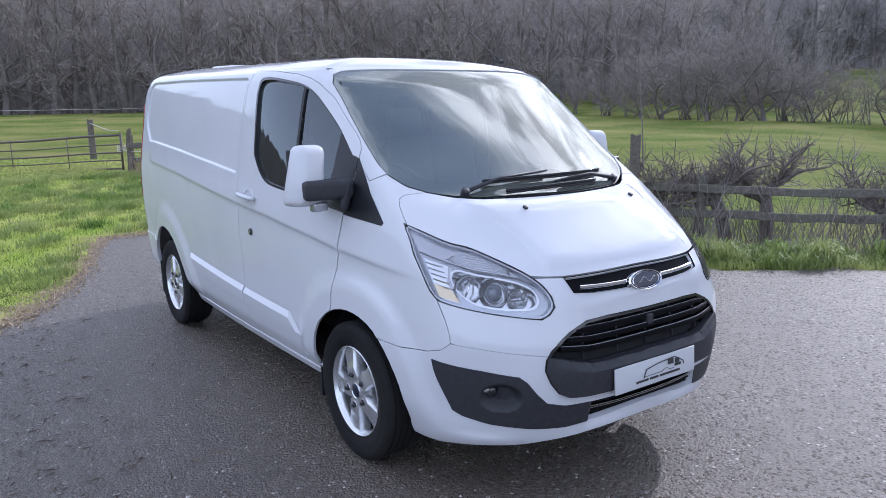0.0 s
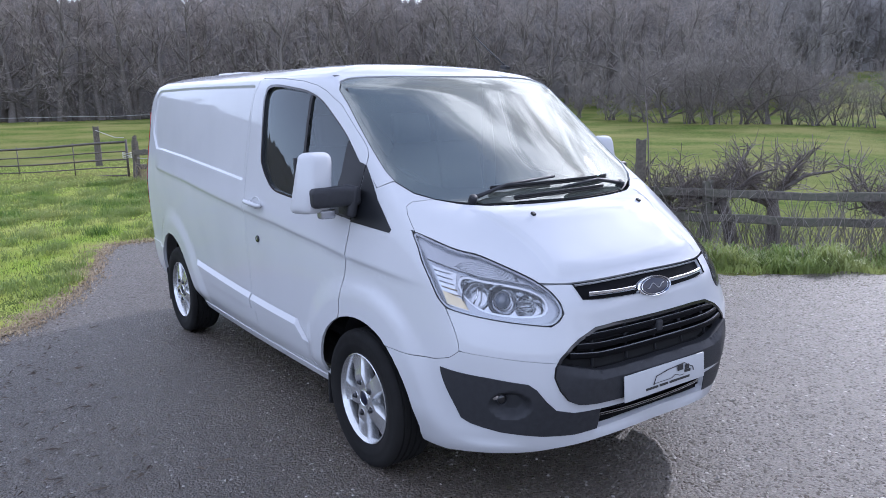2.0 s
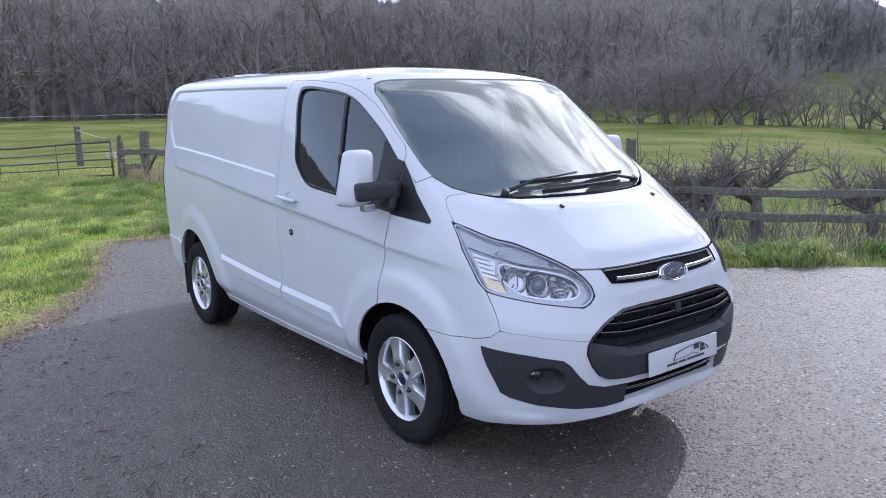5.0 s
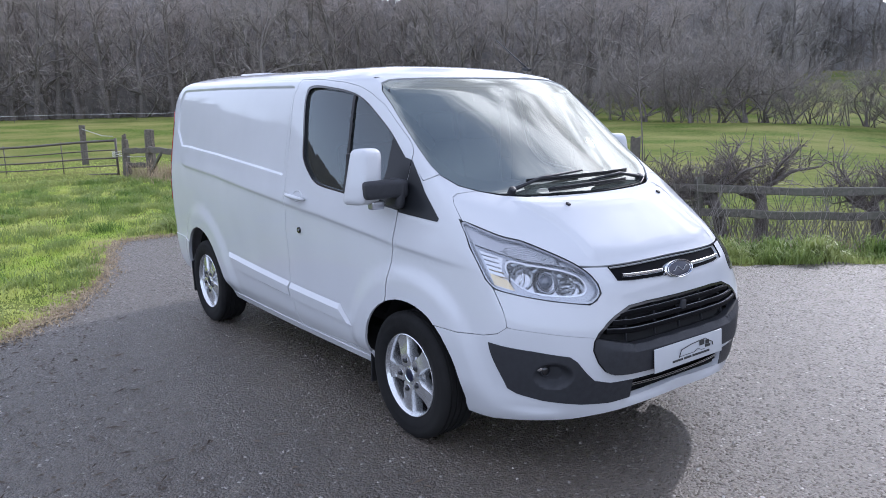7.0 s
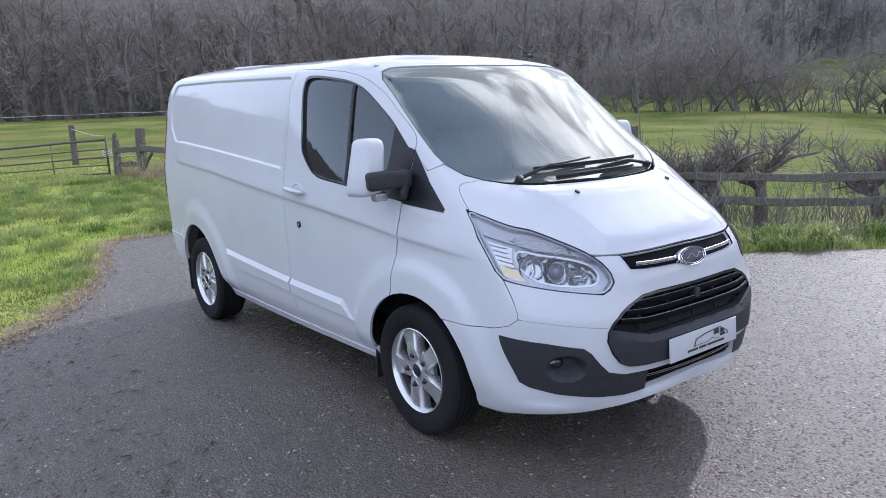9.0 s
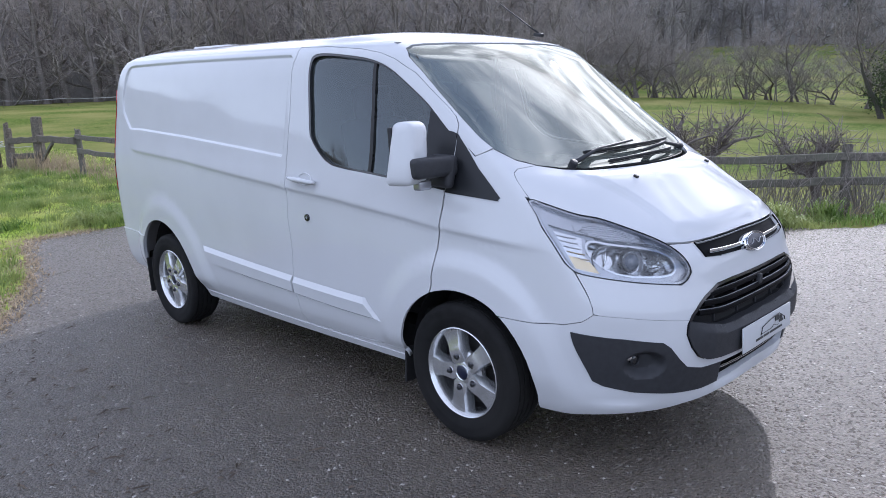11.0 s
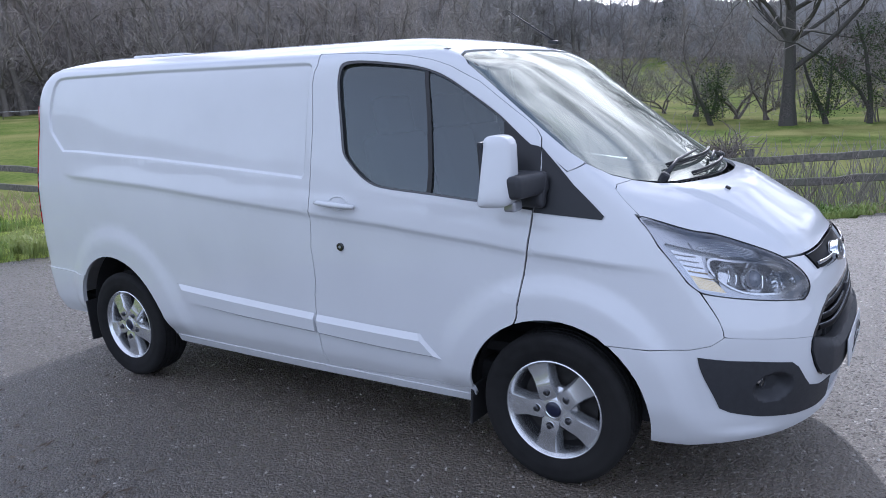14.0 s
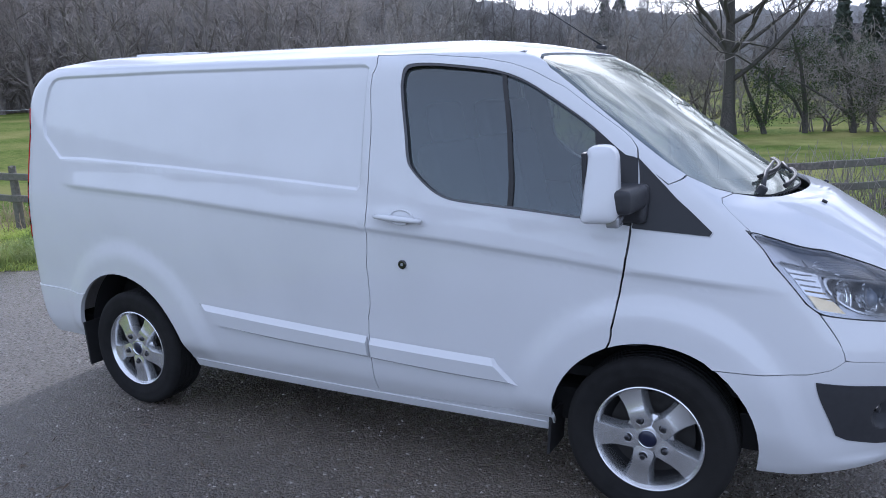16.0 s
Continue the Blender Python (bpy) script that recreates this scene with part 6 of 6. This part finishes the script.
def bare_tree(name, seed, tall, spread, stems=1, limbs=8, twigs=5, fork=.32, mat=BARK, label="", droop=0.0, crook=.07, twig_mat=TWIG, girth=.021):
    """A leafless tree: crooked tapered trunk, limbs, branches, and a crown of fine twigs."""
    r = np.random.RandomState(seed)
    wood, fine_rows = [], []
    thick = tall * girth
    for s in range(stems):
        lean = (0, 0) if stems == 1 else (r.randn() * .45, r.randn() * .45)
        trunk = wander(r, (r.randn() * .25 * (stems > 1), r.randn() * .25 * (stems > 1), -.2), (lean[0], lean[1], 1), tall * .86, 9, crook, .05)
        w = thick / math.sqrt(stems)
        wood.append((trunk, w * np.linspace(1.15, .16, 10) * np.array([1.3] + [1] * 9)))
        for k in range(limbs):
            t = fork + (1 - fork) * (k + r.rand()) / limbs
            i = min(8, int(t * 9))
            a = k * 2.4 + r.rand()
            long = tall * spread * (1.05 - .62 * t) * (.7 + .6 * r.rand())
            limb = wander(r, trunk[i], (math.cos(a), math.sin(a), .35 + .75 * t - droop), long, 6, .17, .06)
            lw = w * (.52 - .30 * t)
            wood.append((limb, np.linspace(lw, lw * .28, 7)))
            for m in range(6):
                b0 = limb[1 + m % 6]
                d = limb[min(6, 2 + m % 6)] - limb[m % 6]
                br = wander(r, b0, d / np.linalg.norm(d) + r.randn(3) * .65 + np.array([0, 0, .25]), long * (.28 + .3 * r.rand()), 4, .20, .05)
                wood.append((br, np.linspace(lw * .34, lw * .12, 5)))
                for q in range(twigs):
                    c0 = br[1 + q % 4]
                    d2 = br[4] - br[0]
                    sp = wander(r, c0, d2 / np.linalg.norm(d2) + r.randn(3) * .7 + np.array([0, 0, .2]), tall * (.05 + .05 * r.rand()), 2, .2, .05)
                    side = np.cross(sp[2] - sp[0], r.randn(3))
                    side /= np.linalg.norm(side) + 1e-9
                    fine_rows.append((sp, tall * .0020, side))
                    for z in range(3):
                        sp2 = wander(r, sp[1 + z % 2], (sp[2] - sp[0]) / np.linalg.norm(sp[2] - sp[0]) + r.randn(3) * .8, tall * (.025 + .04 * r.rand()), 2, .2, .04)
                        side = np.cross(sp2[2] - sp2[0], r.randn(3))
                        side /= np.linalg.norm(side) + 1e-9
                        fine_rows.append((sp2, tall * .0014, side))
    ob = thing(name, label or "bare winter woodland tree with grey bark", "tree")
    v, f = branchy(wood, seed, 5)
    mesh_part("trunk", v, f, mat, ob)
    v, f = ribbon(fine_rows)
    mesh_part("crown", v, f, twig_mat, ob, smooth=False)
    return ob


def leafy(n, seed, size, spread, shape):
    """Many small leaf faces in clumps; shape gives a centre for each clump."""
    r = np.random.RandomState(seed)
    vs, fs = [], []
    for k in range(n):
        c = shape(r) + r.randn(3) * spread
        a, b = r.randn(3), r.randn(3)
        a /= np.linalg.norm(a)
        b = np.cross(a, b)
        b /= np.linalg.norm(b)
        s = size * (.6 + .8 * r.rand())
        i = len(vs)
        vs += [c - a * s, c + b * s * .6, c + a * s, c - b * s * .6]
        fs.append((i, i + 1, i + 2, i + 3))
    return np.array(vs), fs


def place_on(az, d):
    x, y = EYE_AT[0] + d * math.cos(radians(az)), EYE_AT[1] + d * math.sin(radians(az))
    return x, y, float(terrain(x, y))


kinds = [bare_tree("woodland_tree", 101 + k, 14.5, (.36, .30, .42, .33, .26)[k], limbs=(10, 9, 10, 11, 9)[k], twigs=5, fork=(.10, .18, .08, .14, .2)[k], mat=WOODBARK, twig_mat=HAZETWIG) for k in range(5)]
pale_kinds = [bare_tree("woodland_tree", 121 + k, 14.5, (.36, .30, .40)[k], limbs=10, twigs=5, fork=(.10, .16, .08)[k], mat=PALEBARK, twig_mat=PALETWIG, label="pale bare woodland tree") for k in range(3)]
scrub = [bare_tree("scrub_bush", 140 + k, 4.2, .40, stems=4, limbs=4, twigs=2, fork=.12, mat=WOODBARK, twig_mat=HAZETWIG, label="bare tangled scrub at the wood's edge") for k in range(3)]
for k, ob in enumerate(kinds + pale_kinds + scrub):
    ob.location = (-70 - 3 * k, 30 + 6 * k, float(terrain(-70 - 3 * k, 30 + 6 * k)))
r = np.random.RandomState(77)


def wood_edge(az):
    return float(np.interp(az, [72, 80, 96, 104, 110, 116.5, 118.5, 128, 140, 150, 190, 215, 240, 270, 330, 400, 432], [72, 74, 82, 100, 120, 120, 73, 74, 82, 86, 86, 74, 56, 60, 100, 110, 72]))


def wood_height(az):
    return float(np.interp(az, [72, 80, 100, 106, 112, 116.5, 118.5, 125, 140, 150, 180, 215, 240, 270, 330, 410, 432], [.6, .62, .66, .76, .80, .95, .80, .87, 1.04, 1.08, 1.06, .85, .80, .70, .35, .35, .6]))


for row, (gap, back) in enumerate(((2.6, 0), (2.9, 6), (4.4, 13))):
    az = 81 + row * .7
    while az < 183:
        d = wood_edge(az) + back + r.rand() * 4
        x, y, z = place_on(az, d)
        s = wood_height(az) * (.82 + .30 * r.rand()) * (1 + .02 * row)
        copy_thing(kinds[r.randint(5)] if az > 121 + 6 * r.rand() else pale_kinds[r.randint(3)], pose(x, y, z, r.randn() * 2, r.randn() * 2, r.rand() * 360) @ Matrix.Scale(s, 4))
        az += math.degrees(gap / d) * (.7 + .6 * r.rand())
az = 81
while az < 183:
    d = wood_edge(az) - 1 + r.rand() * 3
    x, y, z = place_on(az, d)
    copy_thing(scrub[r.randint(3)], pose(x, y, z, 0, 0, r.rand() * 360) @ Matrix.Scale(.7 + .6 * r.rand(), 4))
    az += math.degrees(2.6 / d) * (.7 + .6 * r.rand())

az = 184
while az < 272:
    d = wood_edge(az) + r.rand() * 5
    x, y, z = place_on(az, d)
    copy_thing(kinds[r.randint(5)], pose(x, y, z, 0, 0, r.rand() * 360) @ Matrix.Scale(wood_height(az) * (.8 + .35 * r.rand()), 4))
    az += math.degrees(5.5 / d) * (.7 + .6 * r.rand())

# the wood's dim depth, far behind its first trees: near and brown on the one side, farther on the other, where haze is
# painted into the colour
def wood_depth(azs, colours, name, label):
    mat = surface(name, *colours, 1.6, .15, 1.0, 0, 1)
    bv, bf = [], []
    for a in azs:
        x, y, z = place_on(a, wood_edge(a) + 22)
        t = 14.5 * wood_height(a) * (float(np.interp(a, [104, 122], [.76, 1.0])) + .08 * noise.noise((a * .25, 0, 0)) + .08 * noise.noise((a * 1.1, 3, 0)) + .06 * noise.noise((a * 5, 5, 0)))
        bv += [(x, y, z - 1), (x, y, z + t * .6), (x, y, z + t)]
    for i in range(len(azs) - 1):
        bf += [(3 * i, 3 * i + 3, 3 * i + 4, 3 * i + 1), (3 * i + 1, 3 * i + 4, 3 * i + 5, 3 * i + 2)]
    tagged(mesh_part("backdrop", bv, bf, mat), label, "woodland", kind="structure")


wood_depth(np.arange(72, 116.6, .07), ((0.290, 0.285, 0.285), (0.420, 0.410, 0.405), (0.350, 0.342, 0.340)), "far_woodland_haze", "far woodland backdrop with haze painted into its pale colour")
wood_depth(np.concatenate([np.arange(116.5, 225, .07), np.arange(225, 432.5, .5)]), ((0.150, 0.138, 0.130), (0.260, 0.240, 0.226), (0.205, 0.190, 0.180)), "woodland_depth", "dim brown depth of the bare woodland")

# hedgerow trees across the near field
row_kinds = [bare_tree("hedgerow_tree", 160 + k, 6.5, .46, stems=3 + k, limbs=7, twigs=5, fork=.10, mat=HEDGEBARK, twig_mat=TWIG, crook=.20, label="bare many-stemmed hedgerow tree across the field") for k in range(2)]
for k, ob in enumerate(row_kinds):
    x, y, z = place_on((119.5, 124.5)[k], 54)
    ob.location = (x, y, z)
for a, d, s, k in ((112.2, 55, 1.15, 0), (113.4, 54, .95, 1), (116.8, 55, .8, 1), (118.0, 53, 1.0, 0), (120.8, 54, 1.1, 1), (122.4, 55, 1.0, 0), (126.0, 57, 1.1, 1), (127.6, 58, 1.2, 0), (129.4, 60, 1.15, 1), (131.5, 63, 1.2, 0), (134, 66, 1.2, 1),
                   (110.5, 54, 1.2, 1), (108.3, 53, 1.1, 0), (106.0, 50, 1.1, 1), (103.6, 48, 1.05, 0), (101.4, 46, .9, 1), (93.8, 42, .95, 0), (91.2, 41, 1.1, 1), (88.5, 41, 1.2, 0), (86, 40, 1.1, 1)):
    x, y, z = place_on(a, d)
    copy_thing(row_kinds[k], pose(x, y, z, r.randn() * 6, r.randn() * 6, r.rand() * 360) @ Matrix.Scale(s * (.6 + .55 * r.rand()), 4))
for a, d, s in ((114.6, 53, .75), (115.6, 53.5, .6), (117.4, 53, .5), (119, 53, .55), (121.5, 54, .6), (123.4, 55, .7), (125.2, 56, .7), (111.5, 53, .8), (109.4, 52, .7), (104.8, 49, .8), (113, 53.5, .8), (116.2, 54, .7), (118.2, 53, .75), (120, 54.5, .8), (122.6, 54.5, .75), (124.3, 56, .8), (126.4, 57, .8), (128.2, 59, .85), (130.2, 61, .85), (132, 63, .9), (98.9, 43, .6), (95, 42, .8), (90, 41, .8), (92.5, 41.5, .7), (87.2, 40.5, .8), (92.6, 58, 1.25), (94.0, 59, 1.3), (95.4, 58, 1.2), (97.2, 57, 1.25), (98.8, 60, 1.2), (100.4, 62, 1.25), (91.0, 57, 1.3), (89.4, 57, 1.3)):
    x, y, z = place_on(a, d)
    copy_thing(scrub[r.randint(3)], pose(x, y, z, 0, 0, r.rand() * 360) @ Matrix.Scale(s, 4))

# the great oak and its ivy
oak = bare_tree("oak_tree", 193, 14.5, .56, limbs=24, twigs=6, fork=.30, crook=.022, mat=DARKBARK, girth=.0225, label="large bare oak standing alone across the paddock", droop=.0)
ox, oy = 2.1 + 41 * math.cos(radians(97.6)), -3.7 + 41 * math.sin(radians(97.6))
oak.location = (ox, oy, float(terrain(ox, oy)))
for k, (dx, dy, tall, wide) in enumerate(((1.7, .3, 3.6, .8), (3.5, .6, 5.0, 1.5), (5.6, .5, 4.2, 1.3), (-3.8, .8, 3.0, .9), (9.5, 1, 4.0, 1.2))):
    x, y = ox + dx, oy + dy
    ivy = thing("ivy_clad_trunk", "dark ivy covered bush in the far hedge", "bush", "ivy bushes in the far hedge", at=pose(x, y, float(terrain(x, y))))
    rr = np.random.RandomState(60 + k)
    v, f = branchy([(wander(rr, (0, 0, -.1), (.2 * rr.randn(), 0, 1), tall, 7, .1), np.linspace(.16, .05, 8)), (wander(rr, (0, 0, .5), (.6 * rr.randn(), 0, 1), tall * .8, 7, .1), np.linspace(.10, .04, 8))], 1, 6)
    mesh_part("trunk", v, f, DARKBARK, ivy)
    knots = [np.array([wide * rr.randn() * .45, wide * rr.randn() * .35, tall * (.15 + .8 * rr.rand())]) for _ in range(60)]
    v, f = leafy(3200, 70 + k, .042, .20, lambda q: knots[q.randint(60)])
    mesh_part("foliage", v, f, IVY, ivy, smooth=False)

# firs on the far right
for k, (a, d, tall) in enumerate(((107.0, 132, 13), (106.0, 130, 14), (90.5, 76, 9.5), (89.4, 75, 10.5), (87.6, 74, 10), (92.2, 78, 9))):
    x, y, z = place_on(a, d)
    fir = thing("fir_tree", "dark evergreen fir among the bare trees", "tree", "firs beyond the paddock", at=pose(x, y, z))
    tube("trunk", [(0, 0, -.2), (.05, 0, tall * .5), (0, 0, tall)], (.18, .11, .03), DARKBARK, fir, 6)
    def cone(q, tall=tall):
        t = q.rand() ** .8
        a2, rad = q.rand() * 6.28, (1 - t) * tall * .20 * (.45 + .55 * q.rand())
        return np.array([rad * math.cos(a2), rad * math.sin(a2), tall * (.10 + .9 * t) - rad * .25])
    v, f = leafy(2200, 80 + k, .22, .12, cone)
    mesh_part("foliage", v, f, FIR, fir, smooth=False)

# a dark house beyond the hedge
BRICK = surface("old_brick", (.07, .052, .045), (.12, .088, .075), (.09, .075, .068), 12, 1, .9, 0, 1)
SLATE = surface("dark_roof", (.035, .032, .034), (.075, .068, .068), (.05, .05, .045), 9, 1, .9, 0, 1, spec=.1)
hx, hy, hz = place_on(93.6, 93)
house = thing("far_house", "dark brick house with a low roof beyond the trees", "house", at=pose(hx, hy, hz, 0, 0, 8))
part("wall", box((10, 6, 3.4), Matrix.Translation((0, 0, 1.7)), .03), BRICK, house)
bm = bmesh.new()
q = [bm.verts.new(p) for p in ((-5.4, -3.4, 3.35), (5.4, -3.4, 3.35), (5.4, 3.4, 3.35), (-5.4, 3.4, 3.35), (-4.6, 0, 5.6), (4.6, 0, 5.6))]
for f in ((0, 1, 5, 4), (1, 2, 5), (2, 3, 4, 5), (3, 0, 4), (3, 2, 1, 0)):
    bm.faces.new([q[i] for i in f])
roof = part("roof", bm, SLATE, house)
part("skylight", box((.9, 1.1, .06), pose(-.6, -1.75, 4.52, 33, 0, 0), .01), PLATE, roof)
for x in (-3, 0.4, 3.2):
    w = part("window_frame", box((1.1, .08, 1.1), Matrix.Translation((x, -3.02, 1.9)), .01), PLATE, house)
    part("pane", box((.9, .03, .9), Matrix.Translation((x, -3.075, 1.9)), 0), GLOSSBLACK, w)
